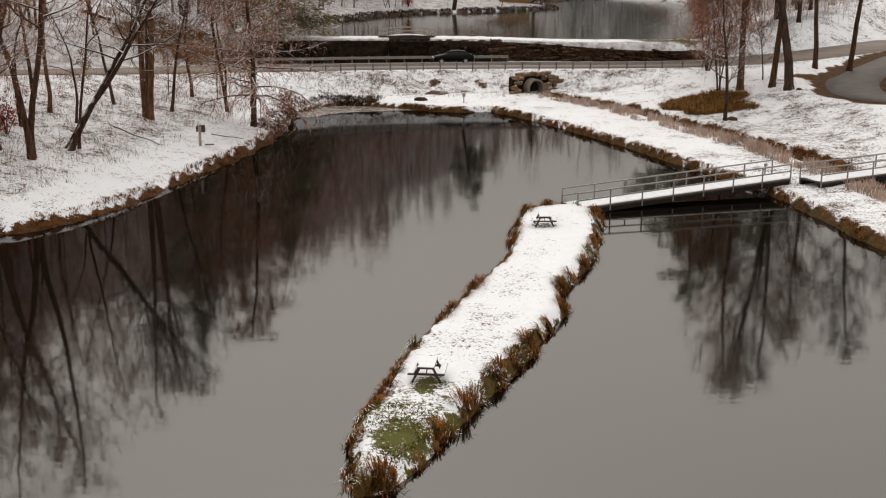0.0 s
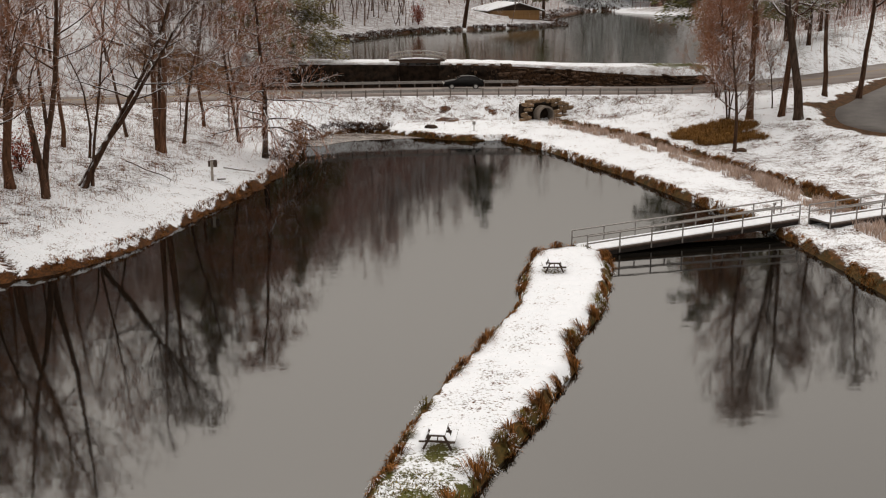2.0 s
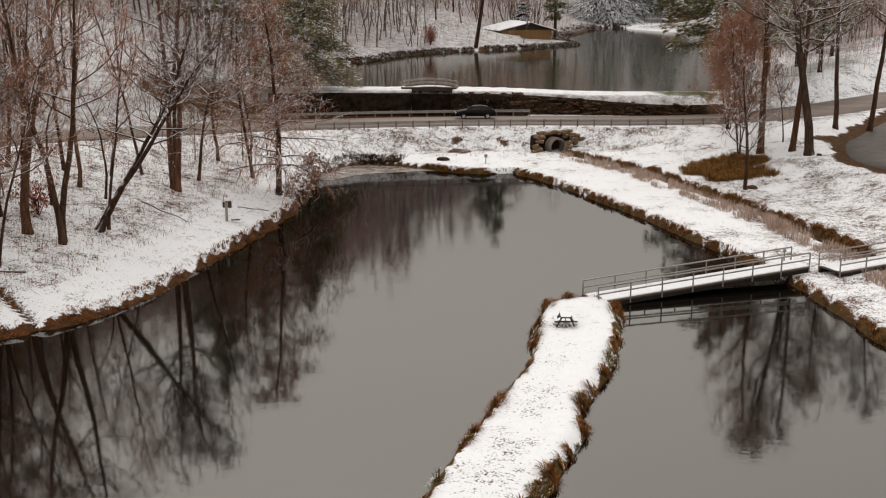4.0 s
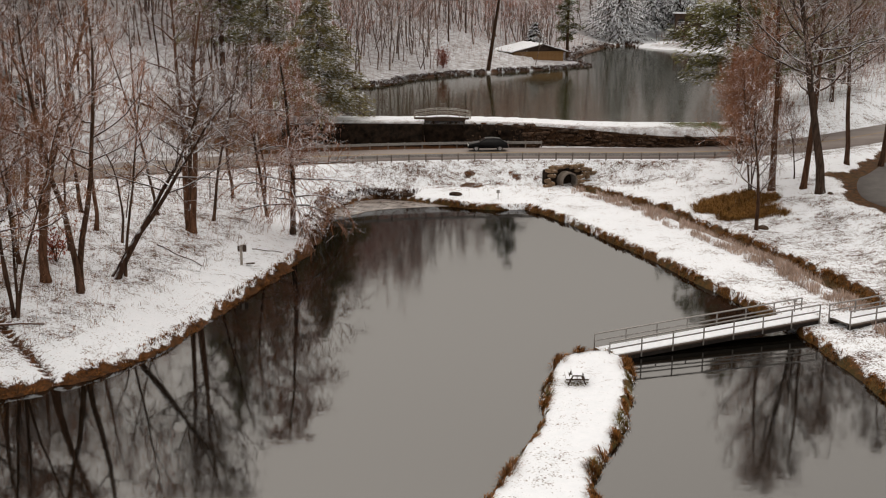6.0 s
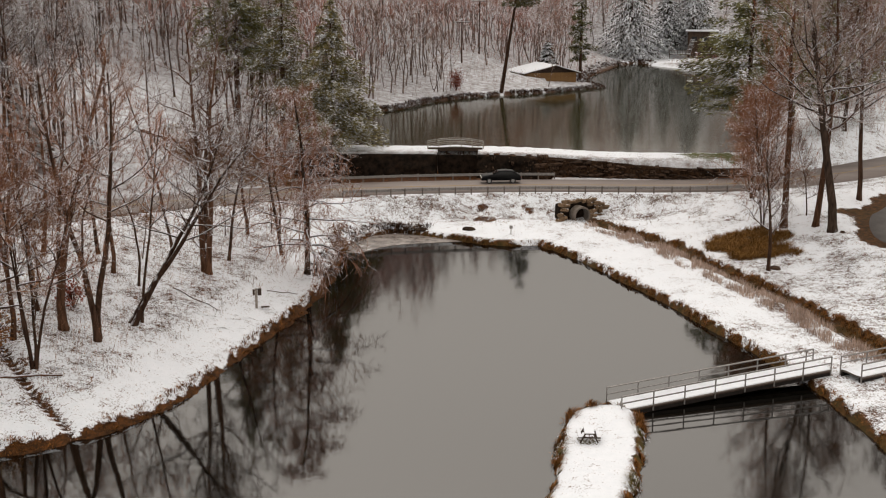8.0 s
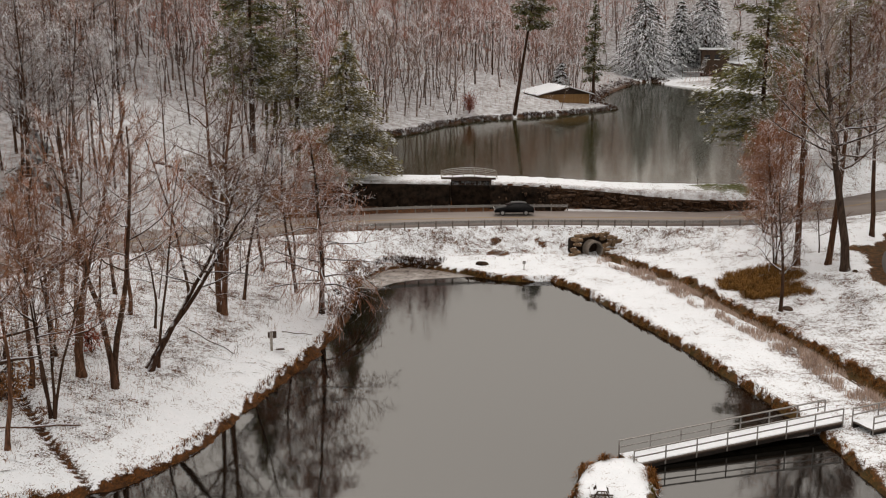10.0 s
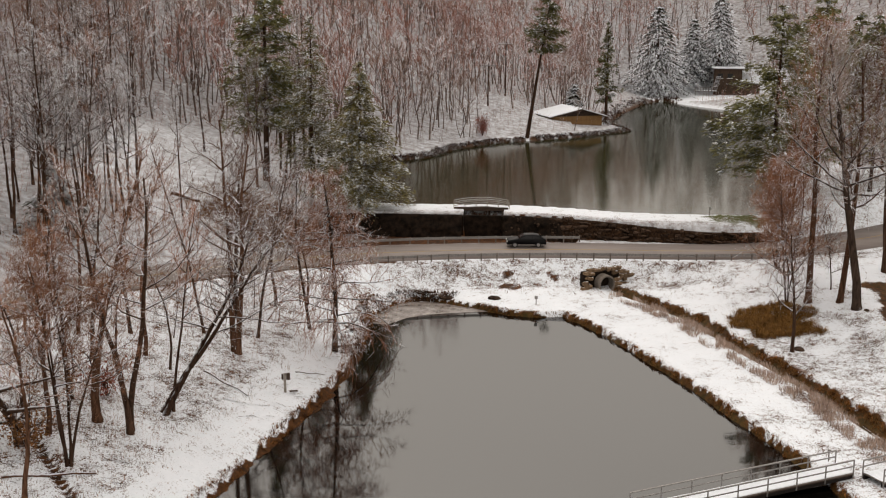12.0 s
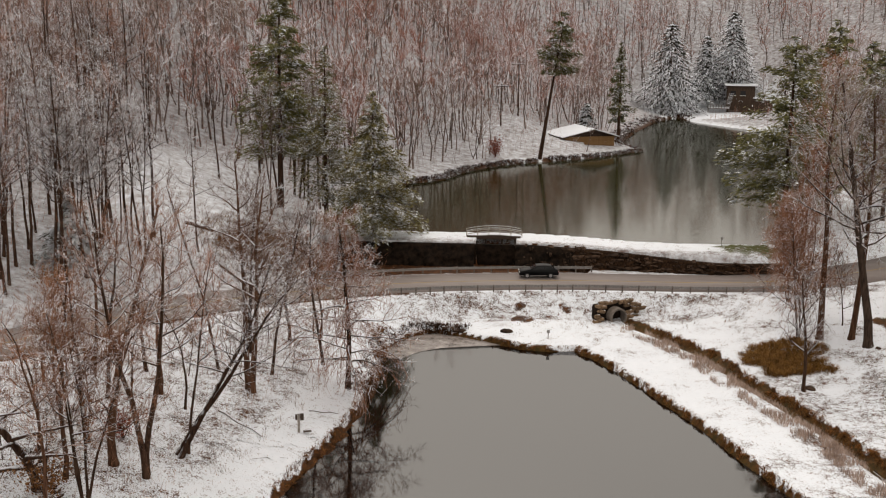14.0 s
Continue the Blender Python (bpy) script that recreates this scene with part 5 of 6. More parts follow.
WEST_PLACES = [(-33, 76.5), (-36, 79), (-33.5, 82.5), (-36.5, 85), (-31.5, 87.5), (-35, 91), (-31.5, 94), (-28.8, 92), (-34, 98), (-37.5, 94.5), (-40, 90),
               (-27, 108.5), (-24.5, 115), (-38.5, 73), (-41, 80), (-31.5, 68.5), (-21.8, 118), (-43, 84)]
for n, (x, y) in enumerate(WEST_PLACES):
    k = n % 3
    m = stand(x, y, rng.uniform(0, 360), rng.uniform(0.65, 1.0))
    if k in west_things:
        copy_thing(west_things[k], Matrix.LocRotScale(m.to_translation(), m.to_quaternion(), None)).scale = m.to_scale()
    else:
        west_things[k] = tree_thing("tree", west[k], "slim bare tree among the trees on the snowy bank", "tree", m, "trees on the west bank", M_BARK if k else M_BARK_WARM, M_TWIG_RED if k < 2 else M_TWIG)

# trees on the east side
tree_thing("tree", bare_tree(51, 11.5, 0.19, 0.30, 0.45, limbs=15, reach=0.3), "slender bare tree beside a rock in the snow", "tree", stand(25.8, 107.2), "trees on the east side")
tree_thing("tree", bare_tree(52, 29, 0.36, 0.45, 0.5, (0.04, 0), 22, (8, 7, 3), reach=0.32, slim=0.75), "tall straight bare tree with a brown trunk", "tree", stand(30.4, 120.7), "trees on the east side", M_BARK_WARM)
tree_thing("tree", bare_tree(53, 27, 0.46, 0.36, 0.50, (0.06, 0.02), 28, (9, 8, 4), reach=0.46, slim=0.75, crook=0.06), "large spreading bare tree with snow along its limbs", "tree", stand(34.2, 116.5), "trees on the east side", M_BARK_SNOW, M_TWIG_PALE)
tree_thing("tree", bare_tree(54, 25, 0.33, 0.40, 0.50, (0.13, 0), 20, (8, 7, 3), reach=0.38, slim=0.75), "tall bare tree leaning beside a larger one", "tree", stand(33.2, 119.2), "trees on the east side", M_BARK_WARM)
tree_thing("tree", bare_tree(55, 24, 0.28, 0.40, 0.7, limbs=24, twigs=(9, 8, 4), reach=0.40), "straight bare tree by the road", "tree", stand(40.6, 129.3), "trees on the east side")
tree_thing("tree", bare_tree(56, 25, 0.30, 0.40, 0.7, (0.03, 0), limbs=24, twigs=(9, 8, 4), reach=0.40), "straight bare tree by the road", "tree", stand(44.7, 130.4), "trees on the east side")
tree_thing("tree", bare_tree(57, 8, 0.08, 0.25, 0.5, limbs=10, reach=0.3), "thin bare sapling in the snow", "tree", stand(33.4, 123.5), "trees on the east side")
tree_thing("tree", bare_tree(58, 15, 0.10, 0.22, 0.8, limbs=11, stems=5, twigs=(8, 7, 3), reach=0.38), "clump of thin red-brown stems above dead grass", "tree", stand(28.4, 121.4), "trees on the east side", M_BARK, M_TWIG_RED)
tree_thing("tree", bare_tree(59, 13, 0.10, 0.25, 0.6, limbs=10, stems=4, twigs=(9, 8, 4), reach=0.3), "clump of thin red-brown stems by the road", "tree", stand(29.8, 133.2), "trees on the east side", M_BARK, M_TWIG_RED)
tree_thing("tree", bare_tree(60, 15, 0.16, 0.3, 0.6, limbs=14, stems=2, twigs=(9, 8, 4), reach=0.34), "bare red-twigged tree behind the road", "tree", stand(35.5, 152.5), "trees on the east side", M_BARK, M_TWIG_RED)
tree_thing("tree", bare_tree(61, 22, 0.30, 0.35, 0.8, limbs=24, twigs=(8, 7, 3), reach=0.44), "bare tree on the snowy ground beyond the road", "tree", stand(50, 168), "trees on the east side")
tree_thing("tree", bare_tree(62, 20, 0.28, 0.35, 0.8, limbs=24, twigs=(8, 7, 3), reach=0.44), "bare tree on the snowy ground beyond the road", "tree", stand(57, 186), "trees on the east side")
tree_thing("tree", bare_tree(63, 18, 0.25, 0.30, 0.9, limbs=24, twigs=(9, 8, 4), reach=0.48), "bare tree with snowy limbs beside the driveway", "tree", stand(49.5, 119), "trees on the east side")

# conifers
conifer = "conifers round the upper pond"
tree_thing("hemlock", needle_tree(71, 20, 0.28, 8.2, 26, 9, 0.06, 0.32, 0.35, 27, card=0.29), "dense green hemlock dusted with snow beside the dam", "conifer", stand(-21.0, 155.5), conifer, leaf=M_NEEDLE)
tree_thing("hemlock", needle_tree(72, 25, 0.30, 6.6, 24, 8, 0.15, 0.30, 0.4, 20, card=0.27), "green hemlock dusted with snow beyond the road", "conifer", stand(-28.3, 160), conifer, leaf=M_NEEDLE)
tree_thing("pine", needle_tree(73, 34, 0.38, 6.4, 26, 8, 0.22, 0.14, 0.5, 22, 1.3, 0.40), "tall green white pine with uneven boughs", "conifer", stand(-35.5, 164), conifer, leaf=M_PINE)
tree_thing("pine", needle_tree(74, 28, 0.40, 8.6, 16, 7, 0.16, 0.10, 0.6, 20, 1.9, 0.46), "tall olive white pine reaching over the pond", "conifer", stand(34.5, 160), conifer, leaf=M_PINE)
tree_thing("pine", needle_tree(75, 29, 0.42, 8.8, 16, 7, 0.16, 0.10, 0.6, 20, 1.9, 0.46), "tall olive white pine beyond the road", "conifer", stand(43.5, 172), conifer, leaf=M_PINE)
tree_thing("pine", needle_tree(76, 30, 0.36, 4.8, 13, 7, 0.58, 0.10, 0.5, 18, 1.4, 0.42), "tall pine with a long bare leaning trunk by the cabin", "conifer", stand(2.2, 239.6) @ pose(0, 0, 0, 0, 8, 0), conifer, leaf=M_PINE)
tree_thing("pine", needle_tree(77, 23, 0.34, 3.6, 18, 7, 0.2, 0.2, 0.4, 18, 1.2, 0.42), "dark green pine on the point behind the cabin", "conifer", stand(20.8, 276), conifer, leaf=M_PINE)
spruce(snowy_spruce(78, 27, 14.5, 25), "broad spruce laden with white snow by the pond", stand(40.8, 348))
spruce(snowy_spruce(79, 25, 12.0, 23), "spruce laden with white snow behind the house", stand(61, 364))
spruce(snowy_spruce(80, 20, 8.0, 19), "spruce laden with white snow behind the house", stand(53, 362))
spruce(snowy_spruce(81, 8, 3.6, 11), "small snowy spruce behind the cabin roof", stand(13.5, 281))
tree_thing("hemlock", needle_tree(82, 8, 0.16, 5.8, 12, 9, 0.05, 0.30, 0.35, 22, 0.9, 0.34), "low snowy hemlock at the wood's edge beyond the road", "conifer", stand(-51.0, 125.0), conifer, leaf=M_NEEDLE_HALF)
for n, (x, y, t) in enumerate(((50.5, 181, 40), (60, 203, 160), (66, 226, 250))):
    tree_thing("pine", needle_tree(86 + n, 25 - n, 0.40, 7.2, 15, 7, 0.15, 0.12, 0.55, 16, 1.7, 0.5), "dark white pine on the snow beyond the road", "conifer", stand(x, y, t), conifer, leaf=M_PINE)
tree_thing("pine", needle_tree(83, 22, 0.3, 5.0, 14, 6, 0.2, 0.15, 0.5, 9, 1.3, 0.5), "dark pine among trees beside the house", "conifer", stand(71, 335), conifer, leaf=M_NEEDLE)
tree_thing("pine", needle_tree(84, 24, 0.3, 5.0, 14, 6, 0.2, 0.15, 0.5, 9, 1.3, 0.5), "dark pine among trees east of the pond", "conifer", stand(58, 243), conifer, leaf=M_NEEDLE)


# ---- the wooded hill ----
def simple_tree(seed, H, R):
    r = np.random.RandomState(seed)
    trunk, crown = Wood(), Wood()
    pts = [np.array([0, 0, -0.3])]
    for k in range(5):
        pts.append(pts[-1] + np.array([r.normal(0, 0.03), r.normal(0, 0.03), 0.2]) * H)
    trunk.tube(pts, R * np.array([1.3, 1, 0.8, 0.6, 0.4, 0.12]), 4)
    pts = np.array(pts)
    for i in range(13):
        f = r.uniform(0.28, 0.98)
        x = f * 5
        k = min(int(x), 4)
        p = pts[k] + (pts[k + 1] - pts[k]) * (x - k)
        az = i * 2.4 + r.normal(0, 0.3)
        L = H * 0.27 * (1.15 - f) * r.uniform(0.7, 1.3) + 0.8
        d = unit(np.array([math.cos(az), math.sin(az), r.uniform(0.5, 1.8)]))
        e = p + d * L * 0.55
        g = e + unit(d + r.normal(0, 0.25, 3) + np.array([0, 0, 0.2])) * L * 0.5
        trunk.sliver(p, e + (e - p) * 0.3, R * 0.3 * (1.2 - f) + 0.03)
        trunk.hair(e, g, 0.035)
        for _ in range(17):
            t = r.uniform(0.10, 1)
            q = p + (e - p) * t * 2 if t < 0.5 else e + (g - e) * (t * 2 - 1)
            crown.hair(q, q + unit(d * 0.7 + r.normal(0, 0.5, 3) + np.array([0, 0, 0.35])) * r.uniform(0.6, 2.4), r.uniform(0.035, 0.075))
    return trunk.arrays(), crown.arrays()


woods_shapes = [simple_tree(100 + k, 15 + 1.1 * k, 0.085 + 0.011 * k) for k in range(9)]
rng = np.random.RandomState(12)
hx = rng.uniform(-170, 190, 22000)
hy = rng.uniform(70, 520, 22000)
z = lie(hx, hy)[0]
d_up, (d_rd, _, sd) = area_distance(hx, hy, UPPER), line_distance(hx, hy, ROAD)
clear = (np.hypot(hx - 12, hy - 262) > 11) & (np.hypot(hx - 62, hy - 350) > 20) & ~((hx > -34) & (hx < 40) & (hy < 170)) & ~((hx > 30) & (hx < 75) & (hy < 200))
in_view = (hx > -6 - hy * 0.47) & (hx < 8 + hy * 0.39)
gap = (np.hypot((hx + 43) / 8, (hy - 145) / 9) > 1) & ((np.hypot((hx + 47) / 11, (hy - 165) / 28) > 1) | (rng.uniform(0, 1, 22000) < 0.06))
fall = np.hypot((hx + 3) / 9, (hy - 252) / 14) > 1
keep = (d_up > 3.5) & ~((d_up < 14) & (hx > 20) & (hy > 278) & (hy < 352)) & (hy < 500) & (d_rd > ROAD_HALF + 6) & (sd > 0) & clear & in_view & gap & (fall | (rng.uniform(0, 1, 22000) < 0.25))
dens = np.where(hy < 330, 1.0, 0.8) * np.where(hx > 30, 0.7, 1.0)
keep &= rng.uniform(0, 1, 22000) < dens * 0.62 * np.where(value_noise(hx * 0.06, hy * 0.06, 9) > -0.1, 1.0, 0.40)
hx, hy, z = hx[keep], hy[keep], z[keep]
order = np.argsort(np.hypot(hx + 10, hy - 120))
hx, hy, z = hx[order], hy[order], z[order]
woods_near = {}
near_count = 95
for i in range(near_count):
    k = i % 6 if not (hx[i] < -52 and hy[i] < 210) else (2, 5)[i % 2]
    m = Matrix.LocRotScale((hx[i], hy[i], z[i] - 0.1), Euler((0, 0, rng.uniform(0, 6.28))), None)
    s = rng.uniform(0.75, 1.2)
    s *= 0.85 if hx[i] > -22 else 1.0
    if k not in woods_near:
        near = bare_tree(120 + k, 17 + k, 0.13 + 0.014 * k, 0.42, 0.5, limbs=13, twigs=(5, 5, 4), reach=0.27, stems=1 + (k == 1))
        woods_near[k] = tree_thing("tree", near, "tall bare tree on the snowy wooded hillside", "tree", m, "trees on the hillside", M_BARK, (M_TWIG_PALE, M_TWIG_PALE, M_TWIG)[k % 3])
    else:
        copy_thing(woods_near[k], m).scale = (s, s, s)
V, Fc, base = {0: [], 1: []}, {0: [], 1: []}, {0: 0, 1: 0}
for i in range(near_count, min(len(hx), 3500)):
    arr = woods_shapes[rng.randint(9)]
    a, s = rng.uniform(0, 6.28), rng.uniform(0.7, 1.2) * (0.82 if hx[i] > -22 else 1.0)
    rot = np.array([[math.cos(a), -math.sin(a), 0], [math.sin(a), math.cos(a), 0], [0, 0, 1]]) * s
    for p in (0, 1):
        v, f = arr[p]
        V[p].append(v @ rot.T + np.array([hx[i], hy[i], z[i] - 0.1]))
        Fc[p].append(f + base[p])
        base[p] += len(v)
for p, name, mat in ((0, "woodland_trunks", M_WOODS_BARK), (1, "woodland_twigs", M_WOODS)):
    ob = part_raw(name, np.concatenate(V[p]), np.concatenate(Fc[p]), mat)
    tagged(ob, "bare snowy winter woodland covering the far hillside", "woodland", kind="stuff")


# ---- grass, reeds and brush ----
def blades(name, xy, tall, wide, mat, label, bend=0.5, seed=1, lift=0.0):
    r = np.random.RandomState(seed)
    x, y = xy[:, 0], xy[:, 1]
    z = lie(x, y)[0] - 0.05 + lift
    n = len(x)
    h = tall * r.uniform(0.55, 1.3, n)
    a, b = r.uniform(0, 6.28, n), r.uniform(0, 6.28, n)
    lean = bend * h * r.uniform(0.2, 1.2, n)
    foot = np.stack([x, y, z], 1)
    side = np.stack([np.cos(a), np.sin(a), 0 * a], 1) * (wide * r.uniform(0.6, 1.3, n))[:, None]
    tip = foot + np.stack([np.cos(b) * lean, np.sin(b) * lean, h], 1)
    mid = foot + np.stack([np.cos(b) * lean * 0.35, np.sin(b) * lean * 0.35, h * 0.6], 1)
    V = np.stack([foot - side, foot + side, mid + side * 0.8, mid - side * 0.8, tip], 1).reshape(-1, 3)
    i = np.arange(n)[:, None, None] * 5
    F = (i + np.array([[0, 1, 2], [0, 2, 3], [3, 2, 4]])[None]).reshape(-1, 3)
    return tagged(part_raw(name, V, F, mat), label, "grass", kind="stuff")


def tufts(name, xy, blades_each, tall, wide, spread, mat, label, seed=1):
    """Clumps of blades that lean out from their middles."""
    r = np.random.RandomState(seed)
    k = len(xy)
    size = np.repeat(r.uniform(0.5, 1.35, k), blades_each)
    c = np.repeat(xy, blades_each, axis=0)
    n = len(c)
    a, q = r.uniform(0, 6.28, n), r.uniform(0, 1, n)
    out = np.stack([np.cos(a), np.sin(a)], 1)
    x, y = (c + out * (spread * q * size)[:, None]).T
    z = lie(x, y)[0] - 0.06
    h = tall * size * r.uniform(0.6, 1.2, n) * (1.1 - 0.5 * q)
    lean = (0.25 + 0.9 * q) * h * 1.15
    foot = np.stack([x, y, z], 1)
    side = np.stack([-np.sin(a), np.cos(a), 0 * a], 1) * (wide * r.uniform(0.6, 1.3, n))[:, None]
    mid = foot + np.concatenate([out * (lean * 0.4)[:, None], (h * 0.75)[:, None]], 1)
    tip = foot + np.concatenate([out * lean[:, None], (h * r.uniform(0.30, 1.0, n))[:, None]], 1)
    V = np.stack([foot - side, foot + side, mid + side * 0.8, mid - side * 0.8, tip], 1).reshape(-1, 3)
    i = np.arange(n)[:, None, None] * 5
    F = (i + np.array([[0, 1, 2], [0, 2, 3], [3, 2, 4]])[None]).reshape(-1, 3)
    return tagged(part_raw(name, V, F, mat), label, "grass", kind="stuff")


def scatter(n, x0, x1, y0, y1, keep, seed, clump=0.0):
    r = np.random.RandomState(seed)
    x, y = r.uniform(x0, x1, n), r.uniform(y0, y1, n)
    k = keep(x, y) & ((value_noise(x * 0.8, y * 0.8, seed) > -0.9 + clump) if clump else True)
    return np.stack([x[k], y[k]], 1)


isle_edge = scatter(5600, -5, 12, 30, 75, lambda x, y: (lambda d: (d > -0.30) & (d < 0.30))(area_distance(x, y, ISLAND)), 31, 0.45)
tufts("sedge", isle_edge[0::2], 95, 0.50, 0.018, 0.42, M_SEDGE, "tussocks of rusty dead sedge round the island", 2)
tufts("turf", isle_edge[1::4], 80, 0.42, 0.017, 0.40, M_TURF, "tussocks of green-brown grass round the island", 3)
isle_tip = scatter(9000, -4, 2, 31, 42, lambda x, y: (area_distance(x, y, ISLAND) < -0.3) & (np.hypot((x + 1.5) / 1.5, (y - 35.2) / 2.6) < 1.1), 32, 0.6)
blades("turf", isle_tip[:1600], 0.12, 0.022, M_TURF, "short green grass through the snow on the island's tip", 0.9, 4)
shore = scatter(60000, -40, 30, 60, 131, lambda x, y: (lambda d: (d > -0.30) & (d < 0.50))(area_distance(x, y, POND)) & (line_distance(x, y, GULLY)[0] > 1.3), 33, 0.5)
west_side = shore[:, 0] < -12
tufts("sedge", shore[west_side][:1500], 18, 0.20, 0.022, 0.40, M_SEDGE, "rusty dead sedge along the pond's shore", 5)
tufts("sedge", shore[~west_side][:1000], 20, 0.20, 0.022, 0.44, M_SEDGE, "rusty dead sedge along the pond's shore", 14)
tufts("turf", shore[~west_side][1000:1600], 20, 0.17, 0.020, 0.42, M_TURF, "golden dead grass along the pond's shore", 15)


def by_ditch(lo, hi, side):
    def keep(x, y):
        d, at, s = line_distance(x, y, DITCH)
        return (d > lo) & (d < hi) & (s * side > 0) & (at > 0.3) & (np.abs(np.hypot(x - 27, y - 79)) > 2.2)
    return keep


reed = scatter(140000, 9, 36, 55, 132, by_ditch(0.6, 3.4, -1), 34, 0.72)
blades("reeds", reed, 0.62, 0.025, M_REED, "pale pinkish dry reeds beside the ditch", 0.45, 6)
# grass tips that stand through the thin snow, in loose clumps
open_snow = ((9000, -4, 10, 31, 73, lambda x, y: area_distance(x, y, ISLAND) < -0.4, 5, 0.07, 0.010, 0.16, 71),
             (26000, -40, -14, 62, 126, lambda x, y: (lambda d: (d > 0.3) & (d < 16))(area_distance(x, y, POND)), 4, 0.12, 0.016, 0.25, 72),
             (16000, -14, 30, 60, 137, lambda x, y: (area_distance(x, y, POND) > 0.3) & (area_distance(x, y, POND) < 11) & (line_distance(x, y, ROAD)[0] > ROAD_HALF + 1), 4, 0.11, 0.018, 0.25, 73),
             (22000, 20, 52, 60, 137, lambda x, y: (line_distance(x, y, DITCH)[0] > 1.5) & (line_distance(x, y, DRIVE)[0] > 3.2) & (area_distance(x, y, POND) > 6) & (line_distance(x, y, ROAD)[0] > ROAD_HALF + 1), 4, 0.13, 0.020, 0.28, 74))
for n, x0, x1, y0, y1, where, each, tall, wide, spread, seed in open_snow:
    spots = scatter(n, x0, x1, y0, y1, where, seed, 0.95)[:3600]
    tufts("grass_tips", spots, each, tall, wide, spread, M_SEDGE, "dead grass tips standing through thin snow", seed)
bankside = scatter(90000, 9, 38, 55, 132, by_ditch(0.5, 1.2, 1), 35, 0.6)
tufts("sedge", bankside[:650], 20, 0.24, 0.024, 0.45, M_SEDGE, "dark rusty grass on the ditch bank", 7)
brush = scatter(40000, 20, 33, 107, 126, lambda x, y: np.hypot((x - 26) / 4.4, (y - 116.5) / 5.6) + 0.45 * value_noise(x * 0.5, y * 0.5, 77) < 0.85, 36, 0.2)
tufts("brush", brush[:760], 26, 0.62, 0.018, 0.55, M_BRUSH, "low mound of rusty-brown brush in the snow", 8)
bankgrass = scatter(60000, -43, -24, 135, 152, lambda x, y: (np.hypot((x + 33) / 8.5, (y - 143) / 7.5) < 1.0) & (line_distance(x, y, ROAD)[0] > ROAD_HALF + 0.8), 37, 0.3)
blades("brush", bankgrass[:4500], 0.32, 0.03, M_BRUSH, "brown leafy brush on the bank beyond the road", 0.8, 9)
slope = scatter(60000, -15, 26, 128, 137, lambda x, y: line_distance(x, y, ROAD)[0] > ROAD_HALF + 1.0, 38, 0.8)
blades("weeds", slope[:900], 0.26, 0.02, M_SEDGE, "thin brown weeds through the snow on the embankment", 0.7, 10)
under = scatter(60000, -45, -17, 66, 125, lambda x, y: (area_distance(x, y, POND) > 4) & (line_distance(x, y, ROAD)[0] > ROAD_HALF + 1), 39, 0.8)
blades("weeds", under[:9000], 0.38, 0.012, M_SEDGE, "thin dead stalks through the snow under the trees", 0.6, 11)
far_edge = scatter(60000, -28, 30, 165, 265, lambda x, y: (lambda d: (d > -0.2) & (d < 1.4))(area_distance(x, y, UPPER)), 40, 0.3)
inlet = scatter(60000, 18, 46, 262, 350, lambda x, y: (lambda d: (d > -0.2) & (d < 4))(area_distance(x, y, UPPER)), 42, 0.3)
tufts("sedge", inlet[:200], 16, 0.7, 0.06, 1.0, M_DARKBRUSH, "dark bare brush along the inlet of the upper pond", 16)
tufts("sedge", far_edge[:700], 20, 0.5, 0.05, 0.6, M_DARKBRUSH, "dark dead brush along the upper pond's shore", 12)
ravine = scatter(16000, -38, -24, 63, 81, lambda x, y: line_distance(x, y, GULLY)[0] < 0.16, 44)
tufts("brush", ravine[:200], 16, 0.11, 0.04, 0.20, M_DARKBRUSH, "dark dead leaves and grass lining the gully", 18)
corner = scatter(9000, -19, -11, 104, 130, lambda x, y: (lambda d: (d > -0.3) & (d < 1.8))(area_distance(x, y, POND)), 41, 0.3)
tufts("sedge", corner[:150], 22, 0.38, 0.03, 0.5, M_DARKBRUSH, "dark dead brush at the pond's corner", 13)


heap = scatter(900, -13.5, -5.5, 125.8, 129.5, lambda x, y: np.hypot((x + 9.6) / 2.9, (y - 127.6) / 1.0) < 1, 43)
tufts("brush", heap[:60], 30, 0.55, 0.035, 0.6, M_DARKBRUSH, "heap of dark dead brush on the snowy shore", 17)


def thicket(name, n, x0, x1, y0, y1, keep, tall, wide, mat, label, seed):
    """Thin upright stems with a few side twigs, past counting."""
    xy = scatter(n, x0, x1, y0, y1, keep, seed, 0.75)
    r = np.random.RandomState(seed)
    w = Wood()
    z = lie(xy[:, 0], xy[:, 1])[0]
    for (x, y), g in zip(xy, z):
        h = tall * r.uniform(0.4, 1.3)
        p = np.array([x, y, g - 0.1])
        e = p + np.array([r.normal(0, 0.18), r.normal(0, 0.18), 1.0]) * h
        w.sliver(p, e, wide)
        for _ in range(3):
            q = p + (e - p) * r.uniform(0.3, 0.9)
            w.hair(q, q + np.array([r.normal(0, 0.5), r.normal(0, 0.5), 0.5]) * h * 0.45, wide * 0.7)
    return tagged(part_raw(name, *w.arrays(), mat), label, "undergrowth", kind="stuff")


def hillside(x, y):
    d, _, s = line_distance(x, y, ROAD)
    return (s > 0) & (d > ROAD_HALF + 4) & (area_distance(x, y, UPPER) > 2.5) & (np.hypot(x - 12, y - 262) > 9) & (np.hypot(x - 62, y - 345) > 16) & (x > -6 - y * 0.47) & ~((x > -24) & (x < 40) & (y < 175)) & (np.hypot((x + 43) / 7, (y - 145) / 8) > 1) & (np.hypot((x + 47) / 9, (y - 165) / 24) > 1)


